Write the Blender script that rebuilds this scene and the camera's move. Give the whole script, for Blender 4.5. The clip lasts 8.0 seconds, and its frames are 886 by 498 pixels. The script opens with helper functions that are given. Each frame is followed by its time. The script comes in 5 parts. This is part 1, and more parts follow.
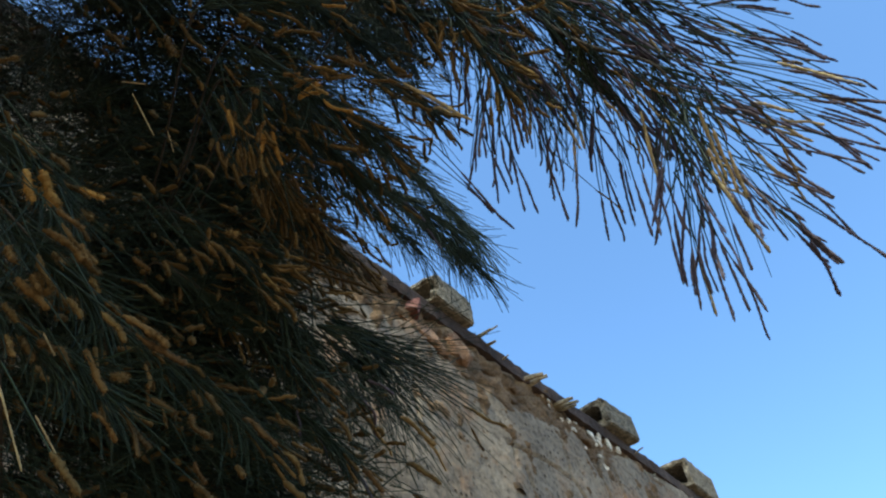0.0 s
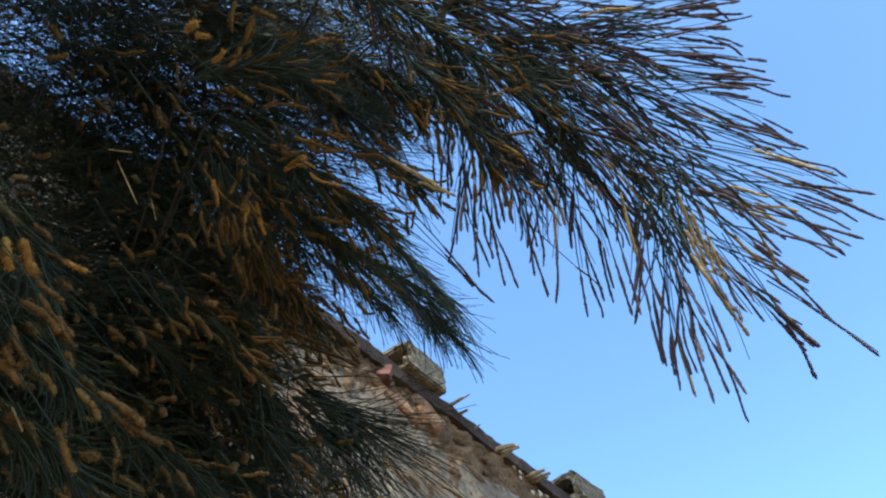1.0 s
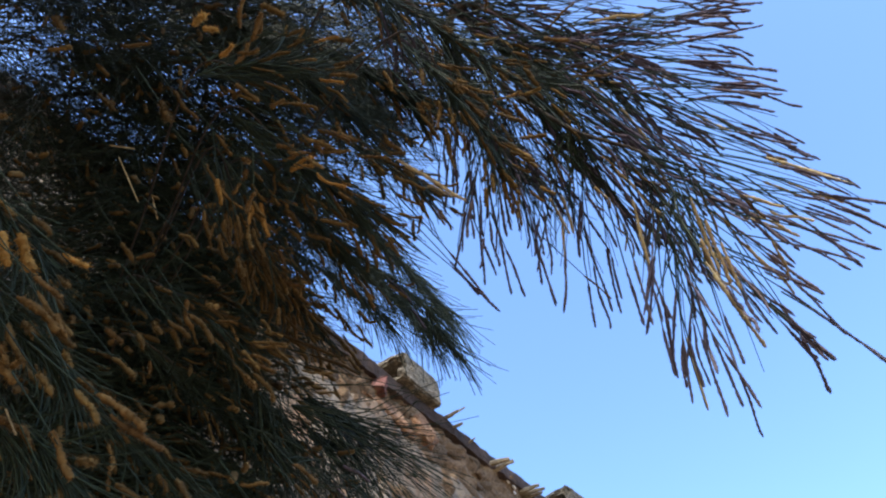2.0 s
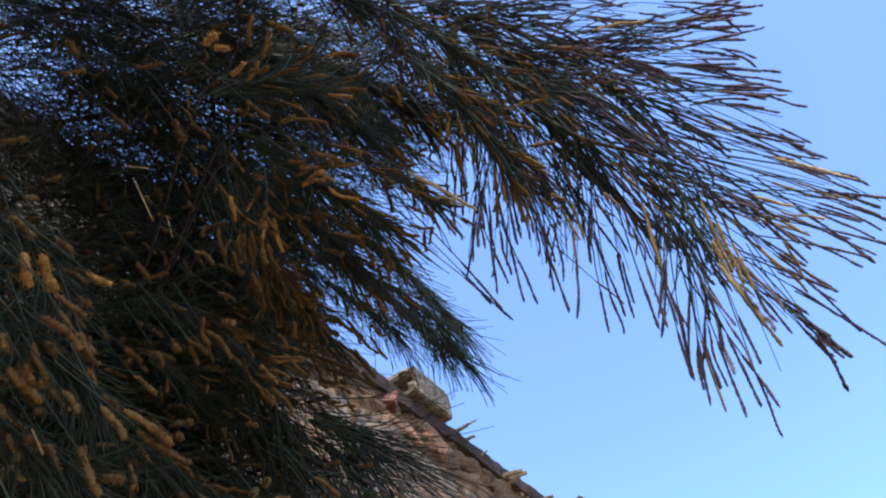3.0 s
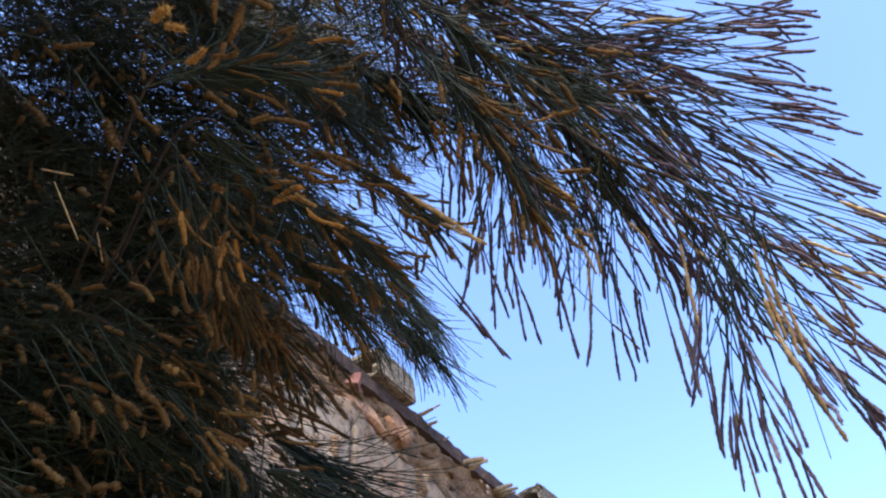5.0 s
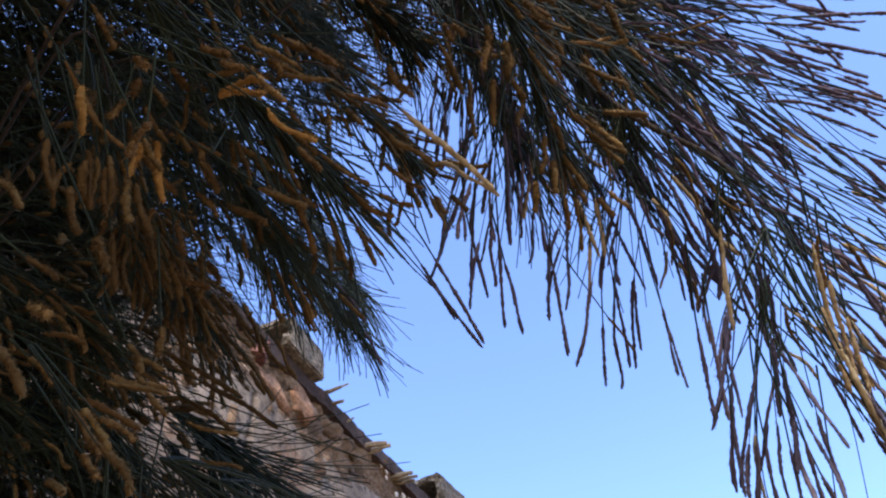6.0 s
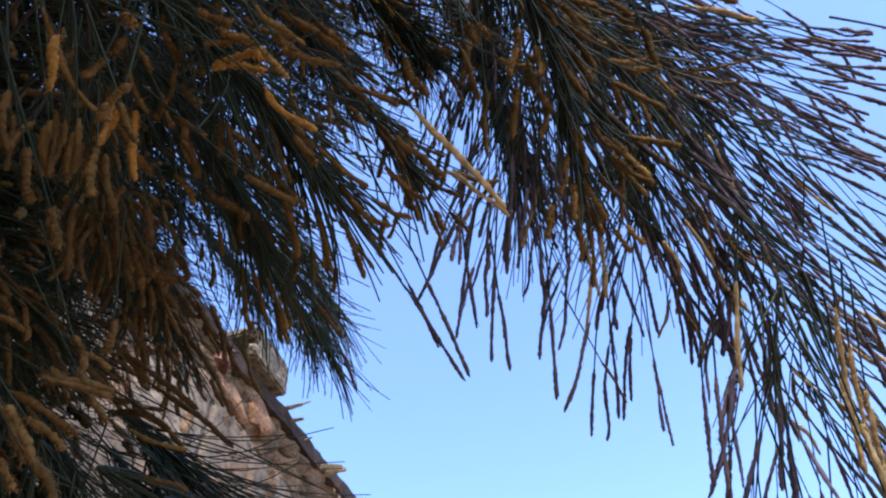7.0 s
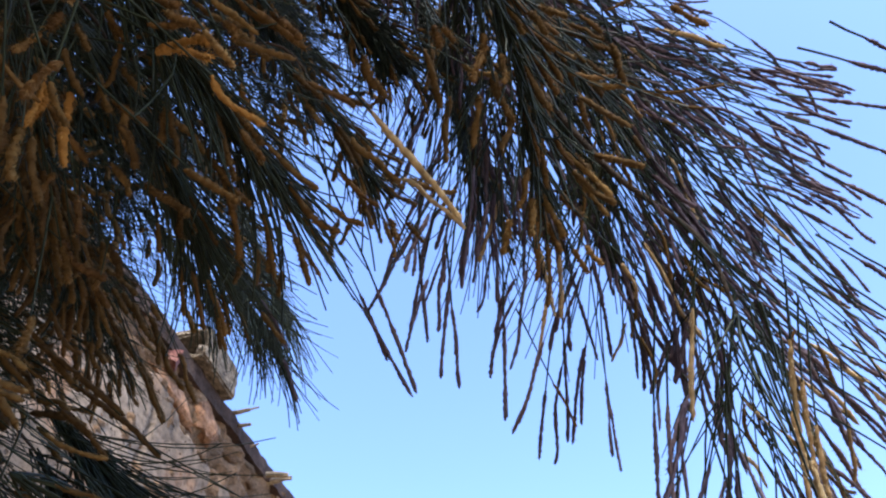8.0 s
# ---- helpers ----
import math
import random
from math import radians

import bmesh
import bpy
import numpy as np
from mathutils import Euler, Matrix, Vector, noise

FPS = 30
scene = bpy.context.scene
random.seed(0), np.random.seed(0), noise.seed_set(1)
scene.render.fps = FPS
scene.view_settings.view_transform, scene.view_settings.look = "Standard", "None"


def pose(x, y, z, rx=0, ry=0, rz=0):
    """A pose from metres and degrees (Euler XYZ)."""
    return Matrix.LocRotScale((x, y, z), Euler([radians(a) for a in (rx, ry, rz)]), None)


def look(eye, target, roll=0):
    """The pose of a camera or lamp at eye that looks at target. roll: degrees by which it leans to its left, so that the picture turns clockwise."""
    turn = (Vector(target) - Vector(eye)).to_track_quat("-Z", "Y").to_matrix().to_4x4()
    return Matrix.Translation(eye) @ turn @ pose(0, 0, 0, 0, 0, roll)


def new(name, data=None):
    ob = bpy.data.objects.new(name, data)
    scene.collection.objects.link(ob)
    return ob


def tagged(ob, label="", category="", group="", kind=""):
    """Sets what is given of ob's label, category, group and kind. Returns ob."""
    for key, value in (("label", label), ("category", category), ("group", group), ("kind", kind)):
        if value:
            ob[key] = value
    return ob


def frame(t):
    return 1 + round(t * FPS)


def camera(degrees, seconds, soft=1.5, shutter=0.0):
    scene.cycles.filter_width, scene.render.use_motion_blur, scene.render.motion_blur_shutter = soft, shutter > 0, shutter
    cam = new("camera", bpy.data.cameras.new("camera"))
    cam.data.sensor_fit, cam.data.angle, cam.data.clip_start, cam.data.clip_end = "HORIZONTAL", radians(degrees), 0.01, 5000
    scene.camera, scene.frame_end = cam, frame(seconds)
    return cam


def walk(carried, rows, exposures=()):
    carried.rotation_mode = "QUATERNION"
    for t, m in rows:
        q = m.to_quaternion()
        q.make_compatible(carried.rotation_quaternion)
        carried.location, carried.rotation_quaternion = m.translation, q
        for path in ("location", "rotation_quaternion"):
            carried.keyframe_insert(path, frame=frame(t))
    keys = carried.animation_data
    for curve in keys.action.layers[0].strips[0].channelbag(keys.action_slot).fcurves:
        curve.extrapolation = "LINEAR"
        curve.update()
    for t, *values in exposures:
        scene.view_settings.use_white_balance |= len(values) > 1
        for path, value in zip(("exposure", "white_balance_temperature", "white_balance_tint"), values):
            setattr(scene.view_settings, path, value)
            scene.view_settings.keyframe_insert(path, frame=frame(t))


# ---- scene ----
cam = camera(62.5, 8.0, soft=2.15)
PATH = [
    (0, (0.318, 0.415, 1.831), (1.245, 1.164, 3.437), -2.9),
    (0.5, (0.315, 0.414, 1.832), (1.244, 1.047, 3.487), -5.2),
    (1, (0.309, 0.416, 1.836), (1.175, 1.012, 3.537), -5.1),
    (1.5, (0.31, 0.429, 1.847), (1.144, 1.07, 3.548), -2.0),
    (1.7, (0.313, 0.430, 1.847), (1.169, 1.007, 3.548), -4.6),
    (2.8, (0.308, 0.437, 1.837), (1.152, 0.996, 3.580), -6.4),
    (3, (0.309, 0.437, 1.842), (1.13, 0.989, 3.58), -6.6),
    (3.5, (0.298, 0.425, 1.854), (1.076, 1.0, 3.605), -5.0),
    (4, (0.293, 0.434, 1.863), (1.099, 1.033, 3.593), -4.7),
    (4.2, (0.29, 0.445, 1.874), (1.169, 1.001, 3.583), -6.6),
    (5.3, (0.319, 0.461, 1.984), (1.276, 0.977, 3.663), -6.7),
    (5.5, (0.326, 0.472, 2.005), (1.311, 0.939, 3.682), -8.0),
    (6, (0.353, 0.521, 2.034), (1.434, 0.88, 3.678), -8.8),
    (6.5, (0.362, 0.527, 2.052), (1.417, 0.836, 3.723), -6.5),
    (7, (0.37, 0.536, 2.059), (1.416, 0.812, 3.741), -5.5),
    (7.5, (0.367, 0.544, 2.063), (1.407, 0.797, 3.753), -5.4),
    (8, (0.378, 0.534, 2.07), (1.431, 0.701, 3.762), -7.2),
]
EXPOSURES = [(0.0, 1.62, 6360, -9), (1.0, 1.92, 6430, -6), (1.5, 2.03, 6470, 0), (3.0, 2.06, 6360, 10), (3.5, 2.24, 6460, 11), (4.2, 2.34, 6470, 12), (5.5, 2.36, 6400, 16), (6.0, 1.97, 6350, 17), (6.5, 2.07, 6310, 16), (7.0, 2.2, 6380, 14), (8.0, 2.27, 6400, 14)]
walk(cam, [(t, look(eye, target, roll)) for t, eye, target, roll in PATH], EXPOSURES)

# ---- daylight ----
SUN_WAY = Vector((-0.74, -0.2, 0.64)).normalized()
world = bpy.data.worlds.new("sky")
scene.world = world
world.use_nodes = True
sky = world.node_tree.nodes.new("ShaderNodeTexSky")
sky.sky_type, sky.sun_disc = "NISHITA", False
sky.sun_elevation = math.asin(SUN_WAY.z)
sky.sun_rotation = math.atan2(SUN_WAY.x, SUN_WAY.y)
sky.air_density, sky.dust_density, sky.ozone_density = 1.0, 1.3, 4.0
back = world.node_tree.nodes["Background"]
back.inputs[1].default_value = 0.15
depth = world.node_tree.nodes.new("ShaderNodeHueSaturation")
depth.inputs["Saturation"].default_value = 1.06
depth.inputs["Hue"].default_value = 0.506
world.node_tree.links.new(sky.outputs[0], depth.inputs["Color"])
world.node_tree.links.new(depth.outputs[0], back.inputs[0])
sun = new("sun", bpy.data.lights.new("sun", "SUN"))
sun.data.energy, sun.data.angle, sun.data.color = 2.0, radians(0.5), (1.0, 0.94, 0.84)
sun.matrix_world = look(SUN_WAY * 20, (0, 0, 0))


# ---- materials ----
def material(name, rough=0.8):
    m = bpy.data.materials.new(name)
    m.use_nodes = True
    t = m.node_tree
    b = t.nodes["Principled BSDF"]
    b.inputs["Roughness"].default_value = rough
    b.inputs["Specular IOR Level"].default_value = 0.25
    return m, t, b


def link(t, a, b):
    t.links.new(a, b)


def noise_node(t, scale, detail=4.0, rough=0.6):
    n = t.nodes.new("ShaderNodeTexNoise")
    n.inputs["Scale"].default_value, n.inputs["Detail"].default_value, n.inputs["Roughness"].default_value = scale, detail, rough
    co = t.nodes.new("ShaderNodeTexCoord")
    link(t, co.outputs["Object"], n.inputs["Vector"])
    return n


def ramp(t, source, stops):
    r = t.nodes.new("ShaderNodeValToRGB")
    while len(r.color_ramp.elements) < len(stops):
        r.color_ramp.elements.new(0.5)
    for e, (p, c) in zip(r.color_ramp.elements, stops):
        e.position, e.color = p, (*c, 1)
    link(t, source, r.inputs[0])
    return r


def mix(t, fac, a, b, blend="MIX"):
    m = t.nodes.new("ShaderNodeMix")
    m.data_type, m.blend_type = "RGBA", blend
    if isinstance(fac, float):
        m.inputs[0].default_value = fac
    else:
        link(t, fac, m.inputs[0])
    link(t, a, m.inputs[6])
    link(t, b, m.inputs[7])
    return m.outputs[2]


def bump(t, b, source, strength, distance):
    n = t.nodes.new("ShaderNodeBump")
    n.inputs["Strength"].default_value, n.inputs["Distance"].default_value = strength, distance
    link(t, source, n.inputs["Height"])
    if b.inputs["Normal"].is_linked:
        link(t, b.inputs["Normal"].links[0].from_socket, n.inputs["Normal"])
    link(t, n.outputs[0], b.inputs["Normal"])


def mineral(name, dark, mid, light, scale, grain, relief=0.01, rough=0.92, pits=0.0, stain=None):
    """Earth, plaster, stone: blotches, grain and fine relief, and a shift of tone from piece to piece."""
    m, t, b = material(name, rough)
    big = noise_node(t, scale, 5.0)
    col = ramp(t, big.outputs[0], [(0.3, dark), (0.5, mid), (0.72, light)]).outputs[0]
    if stain:
        patch = ramp(t, noise_node(t, 5.5, 6.0, 0.65).outputs[0], [(0.54, (0, 0, 0)), (0.7, (0.7, 0.7, 0.7))]).outputs[0]
        tint = t.nodes.new("ShaderNodeRGB")
        tint.outputs[0].default_value = (*stain, 1)
        col = mix(t, patch, col, tint.outputs[0])
    fine = noise_node(t, grain, 6.0, 0.7)
    speck = ramp(t, fine.outputs[0], [(0.32, (0.42, 0.4, 0.38)), (0.52, (1.0, 1.0, 1.0)), (0.72, (1.35, 1.3, 1.24))]).outputs[0]
    col = mix(t, 1.0, col, speck, "MULTIPLY")
    info = t.nodes.new("ShaderNodeObjectInfo")
    tone = ramp(t, info.outputs["Random"], [(0.0, (0.8, 0.79, 0.78)), (1.0, (1.12, 1.08, 1.04))]).outputs[0]
    col = mix(t, 1.0, col, tone, "MULTIPLY")
    bump(t, b, big.outputs[0], 0.5, relief * 2)
    bump(t, b, fine.outputs[0], 0.7, relief)
    if pits:
        v = t.nodes.new("ShaderNodeTexVoronoi")
        v.inputs["Scale"].default_value = pits
        co = t.nodes.new("ShaderNodeTexCoord")
        link(t, co.outputs["Object"], v.inputs["Vector"])
        pit = ramp(t, v.outputs["Distance"], [(0.1, (0, 0, 0)), (0.24, (1, 1, 1))]).outputs[0]
        where = ramp(t, noise_node(t, 9.0, 2.0).outputs[0], [(0.42, (1, 1, 1)), (0.55, (0, 0, 0))]).outputs[0]
        pit = mix(t, 1.0, pit, where, "LIGHTEN")
        col = mix(t, 1.0, col, ramp(t, pit, [(0.0, (0.4, 0.37, 0.34)), (1.0, (1, 1, 1))]).outputs[0], "MULTIPLY")
        bump(t, b, pit, 1.0, 0.01)
    link(t, col, b.inputs["Base Color"])
    return m


def plant(name, colours, rough, through_light, grain=220.0):
    """Leaf or flower: tone by island and by piece, with light coming through."""
    m, t, b = material(name, rough)
    geo = t.nodes.new("ShaderNodeNewGeometry")
    info = t.nodes.new("ShaderNodeObjectInfo")
    add = t.nodes.new("ShaderNodeMath")
    add.operation = "ADD"
    link(t, geo.outputs["Random Per Island"], add.inputs[0])
    link(t, info.outputs["Random"], add.inputs[1])
    wrap = t.nodes.new("ShaderNodeMath")
    wrap.operation = "FRACT"
    link(t, add.outputs[0], wrap.inputs[0])
    stops = [(i / max(1, len(colours) - 1), c) for i, c in enumerate(colours)]
    col = ramp(t, wrap.outputs[0], stops).outputs[0]
    fine = noise_node(t, grain, 3.0)
    col = mix(t, 1.0, col, ramp(t, fine.outputs[0], [(0.3, (0.65, 0.65, 0.65)), (0.7, (1.2, 1.2, 1.2))]).outputs[0], "MULTIPLY")
    bump(t, b, fine.outputs[0], 0.6, 0.001)
    link(t, col, b.inputs["Base Color"])
    b.inputs["Specular IOR Level"].default_value = 0.16 if rough < 0.6 else 0.1
    thin = t.nodes.new("ShaderNodeBsdfTranslucent")
    link(t, col, thin.inputs[0])
    both = t.nodes.new("ShaderNodeMixShader")
    both.inputs[0].default_value = through_light
    link(t, b.outputs[0], both.inputs[1])
    link(t, thin.outputs[0], both.inputs[2])
    link(t, both.outputs[0], t.nodes["Material Output"].inputs["Surface"])
    return m


PLASTER = mineral("grey_plaster", (0.11, 0.085, 0.063), (0.165, 0.131, 0.099), (0.235, 0.19, 0.145), 3.5, 42.0, 0.006, 0.95, 34.0, (0.25, 0.135, 0.07))
EARTH = mineral("adobe", (0.11, 0.068, 0.037), (0.18, 0.112, 0.063), (0.26, 0.17, 0.1), 9.0, 70.0, 0.016)
STONE = mineral("rubble_stone", (0.125, 0.088, 0.056), (0.19, 0.136, 0.09), (0.27, 0.2, 0.14), 14.0, 90.0, 0.014)
ORANGE_STONE = mineral("orange_stone", (0.2, 0.1, 0.05), (0.29, 0.16, 0.09), (0.38, 0.24, 0.155), 18.0, 90.0, 0.014)
PINK_BRICK = mineral("pink_brick", (0.065, 0.025, 0.021), (0.105, 0.044, 0.037), (0.165, 0.085, 0.07), 20.0, 110.0, 0.003)
LIME = mineral("lime_plaster", (0.45, 0.41, 0.36), (0.6, 0.56, 0.5), (0.72, 0.69, 0.64), 22.0, 120.0, 0.004)
CONCRETE = mineral("concrete_block", (0.09, 0.074, 0.054), (0.2, 0.165, 0.12), (0.36, 0.3, 0.22), 42.0, 90.0, 0.02, 0.95, 48.0)
BOARD = mineral("dark_board", (0.026, 0.017, 0.014), (0.045, 0.03, 0.025), (0.075, 0.053, 0.044), 9.0, 60.0, 0.008, 1.0)
STAKE = mineral("weathered_wood", (0.15, 0.115, 0.07), (0.25, 0.2, 0.13), (0.34, 0.29, 0.2), 25.0, 140.0, 0.002, 0.8)
DIRT = mineral("dry_earth", (0.2, 0.148, 0.095), (0.28, 0.21, 0.14), (0.36, 0.28, 0.195), 0.6, 25.0, 0.02)
BARK = mineral("bark", (0.03, 0.023, 0.017), (0.05, 0.038, 0.028), (0.08, 0.062, 0.046), 30.0, 160.0, 0.004)
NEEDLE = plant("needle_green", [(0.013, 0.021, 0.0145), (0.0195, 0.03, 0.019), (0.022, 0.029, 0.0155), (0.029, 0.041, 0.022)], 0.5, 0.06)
# brown flowers; the mauve tint paints in the bluish shade on their undersides
SPIKE_BROWN_SHADE = plant("flower_brown_shade", [(0.085, 0.07, 0.094), (0.12, 0.093, 0.113), (0.095, 0.08, 0.106), (0.15, 0.115, 0.122)], 0.95, 0.2)
# pale straw flowers; the same colour paints the glints on bare needles
SPIKE_PALE = plant("flower_pale", [(0.38, 0.27, 0.13), (0.5, 0.39, 0.22), (0.3, 0.2, 0.1), (0.44, 0.33, 0.18)], 0.9, 0.3)
SPIKE_ORANGE = plant("flower_orange", [(0.15, 0.085, 0.03), (0.2, 0.115, 0.042), (0.11, 0.062, 0.026), (0.32, 0.2, 0.075)], 0.8, 0.3)
# darker copy of the orange flower, for spikes out of the sun
SPIKE_RUST_SHADE = plant("flower_rust_shade", [(0.1, 0.06, 0.024), (0.15, 0.093, 0.035), (0.085, 0.055, 0.026), (0.2, 0.125, 0.045)], 0.9, 0.25)
# brighter copy of the orange flower, with direct sun put into its colour
SPIKE_SUNLIT = plant("flower_sunlit", [(0.34, 0.17, 0.045), (0.42, 0.23, 0.065), (0.3, 0.15, 0.04), (0.46, 0.28, 0.085)], 0.85, 0.3)


# ---- making things ----
def obj(name, bm, mat, parent=None, label="", smooth=False):
    me = bpy.data.meshes.new(name)
    bm.to_mesh(me)
    bm.free()
    me.materials.append(mat)
    if smooth:
        me.polygons.foreach_set("use_smooth", [True] * len(me.polygons))
    ob = new(name, me)
    ob.parent = parent
    if label:
        tagged(ob, label)
    return ob


def part(name, bm, mat, parent, label="", smooth=False):
    return obj(name, bm, mat, parent, label, smooth)


def box(bm, x0, x1, y0, y1, z0, z1):
    bmesh.ops.create_cube(bm, size=1, matrix=Matrix.LocRotScale(((x0 + x1) / 2, (y0 + y1) / 2, (z0 + z1) / 2), None, (x1 - x0, y1 - y0, z1 - z0)))


def tube_arrays(paths, radii, sides):
    """Tubes round N paths of K points; radii N by K. Returns vertices and quads."""
    n, k, _ = paths.shape
    tan = np.gradient(paths, axis=1)
    tan /= np.linalg.norm(tan, axis=2, keepdims=True) + 1e-9
    ref = np.where(np.abs(tan[:, :1, 2:3]) > 0.9, np.array([1.0, 0, 0]), np.array([0, 0, 1.0]))
    u = np.cross(tan, np.broadcast_to(ref, tan.shape))
    u /= np.linalg.norm(u, axis=2, keepdims=True) + 1e-9
    v = np.cross(tan, u)
    a = np.arange(sides) * 2 * np.pi / sides
    ring = paths[:, :, None] + radii[:, :, None, None] * (np.cos(a)[:, None] * u[:, :, None] + np.sin(a)[:, None] * v[:, :, None])
    verts = ring.reshape(-1, 3)
    i = np.arange(n)[:, None, None] * k * sides
    j = np.arange(k - 1)[None, :, None] * sides
    s = np.arange(sides)[None, None, :]
    s2 = (s + 1) % sides
    quads = np.stack([i + j + s, i + j + s2, i + j + sides + s2, i + j + sides + s], -1).reshape(-1, 4)
    return verts, quads


def mesh_from(name, verts, quads, mat):
    me = bpy.data.meshes.new(name)
    me.vertices.add(len(verts))
    me.vertices.foreach_set("co", verts.astype(np.float32).ravel())
    me.loops.add(quads.size)
    me.loops.foreach_set("vertex_index", quads.astype(np.int32).ravel())
    me.polygons.add(len(quads))
    me.polygons.foreach_set("loop_start", np.arange(0, quads.size, 4, dtype=np.int32))
    me.polygons.foreach_set("loop_total", np.full(len(quads), 4, dtype=np.int32))
    me.polygons.foreach_set("use_smooth", np.ones(len(quads), dtype=bool))
    me.update(calc_edges=True)
    me.materials.append(mat)
    return me


# ---- the ground ----
bm = bmesh.new()
bmesh.ops.create_grid(bm, x_segments=60, y_segments=60, size=1)
for v in bm.verts:
    r = v.co.xy.length
    v.co.xy *= 3 + 900 * r ** 3
    v.co.z = 0.03 * noise.noise(v.co * 0.7) if v.co.xy.length < 60 else 0.0
tagged(obj("ground", bm, DIRT, smooth=True), "dry bare brown earth at the foot of the wall", "ground", kind="structure")

# ---- the wall ----
FACE = 1.5
PLATE_SLOPE = 0.125


def plate_top(x):
    return 3.75 + PLATE_SLOPE * (x - 1.6)


bm = bmesh.new()
box(bm, -5.0, 9.0, FACE + 0.06, FACE + 0.5, 0.0, 3.6)
wall = tagged(obj("wall_north", bm, EARTH), "old adobe and rubble wall with peeling grey plaster", "wall", kind="structure")

bm = bmesh.new()
bmesh.ops.create_grid(bm, x_segments=560, y_segments=70, size=1)
for v in bm.verts:
    x, z = -1.0 + 3.5 * (v.co.x + 1), 3.2 + 0.255 * (v.co.y + 1)
    z += (x - 1.6) * PLATE_SLOPE * (v.co.y + 1) / 2
    p = Vector((x, 0, z))
    v.co = Vector((x, FACE + 0.014 + 0.024 * noise.noise(p * 8) + 0.026 * noise.noise(p * 22) + 0.016 * abs(noise.noise(p * 50)) + 0.008 * noise.noise(p * 120) - 0.006, z))
part("rubble_fill", bm, EARTH, wall, "crumbling brown mud mortar under the eave", smooth=True)

EDGE = [(-1.0, 3.360), (0.6, 3.400), (1.1, 3.460), (1.25, 3.500), (1.5, 3.570), (1.62, 3.520), (1.9, 3.540), (2.1, 3.580), (2.3, 3.649), (2.42, 3.704),
        (2.5, 3.664), (2.58, 3.554), (2.62, 3.719), (2.9, 3.834), (3.3, 3.914), (6.0, 4.311)]
CRACKS = [[(1.497, 3.500), (1.503, 3.430), (1.498, 3.300), (1.51, 3.200)], [(2.30, 3.619), (2.32, 3.521), (2.33, 3.442), (2.4, 3.391), (2.46, 3.339)],
          [(2.04, 3.320), (2.1, 3.170), (2.12, 3.050)], [(1.98, 3.440), (1.99, 3.300)], [(2.42, 3.734), (2.52, 3.626), (2.6, 3.526), (2.66, 3.364)],
          [(2.7, 3.669), (2.76, 3.476), (2.78, 3.279)], [(1.95, 3.380), (2.2, 3.426), (2.34, 3.434)]]


def edge_height(x):
    xs, zs = [e[0] for e in EDGE], [e[1] for e in EDGE]
    return float(np.interp(x, xs, zs)) + 0.025 * noise.noise(Vector((x * 14, 0, 3))) + 0.012 * noise.noise(Vector((x * 40, 5, 3)))


def crack_depth(x, z):
    best = 9.0
    for line in CRACKS:
        if not (min(p[0] for p in line) - 0.03 < x < max(p[0] for p in line) + 0.03 and min(p[1] for p in line) - 0.03 < z < max(p[1] for p in line) + 0.03):
            continue
        for (ax, az), (bx, bz) in zip(line, line[1:]):
            dx, dz = bx - ax, bz - az
            s = min(1.0, max(0.0, ((x - ax) * dx + (z - az) * dz) / (dx * dx + dz * dz)))
            best = min(best, math.hypot(x - ax - s * dx + 0.006 * noise.noise(Vector((x * 50, z * 50, 0))), z - az - s * dz))
    return max(0.0, 1 - best / 0.009)


def plaster_sheet(x0, x1, z0, z1, step):
    bm = bmesh.new()
    nx, nz = int((x1 - x0) / step), int((z1 - z0) / step)
    grid = {}
    for i in range(nx + 1):
        x = x0 + i * step
        for j in range(nz + 1):
            z = z0 + j * step
            p = Vector((x, 0, z))
            y = FACE + 0.012 * noise.noise(p * 3) + 0.005 * noise.noise(p * 12) + 0.0025 * noise.noise(p * 45) + 0.024 * crack_depth(x, z)
            grid[i, j] = bm.verts.new((x, y, z))
    for i in range(nx):
        top = edge_height(x0 + (i + 0.5) * step)
        for j in range(nz):
            if z0 + (j + 0.5) * step < top:
                bm.faces.new((grid[i, j], grid[i + 1, j], grid[i + 1, j + 1], grid[i, j + 1]))
    bmesh.ops.delete(bm, geom=[v for v in bm.verts if not v.link_faces], context="VERTS")
    rim = [e for e in bm.edges if e.is_boundary]
    out = bmesh.ops.extrude_edge_only(bm, edges=rim)
    for v in out["geom"]:
        if isinstance(v, bmesh.types.BMVert):
            v.co.y += 0.03
    return bm


part("plaster", plaster_sheet(0.3, 4.4, 2.4, 4.14, 0.0082), PLASTER, wall, "cracked and pitted grey plaster coat", smooth=True)
bm = bmesh.new()
box(bm, -5.0, 0.298, FACE + 0.002, FACE + 0.058, 0.0, 3.4)
box(bm, 4.402, 9.0, FACE + 0.002, FACE + 0.058, 0.0, 3.8)
box(bm, 0.298, 4.402, FACE + 0.004, FACE + 0.058, 0.0, 2.4)
part("plaster", bm, PLASTER, wall)

# ---- the eave ----
bm = bmesh.new()
box(bm, -5.0, 9.0, FACE - 0.008, FACE + 0.12, -0.058, 0.0)
bmesh.ops.subdivide_edges(bm, edges=[e for e in bm.edges if abs(e.verts[0].co.x - e.verts[1].co.x) > 1], cuts=900)
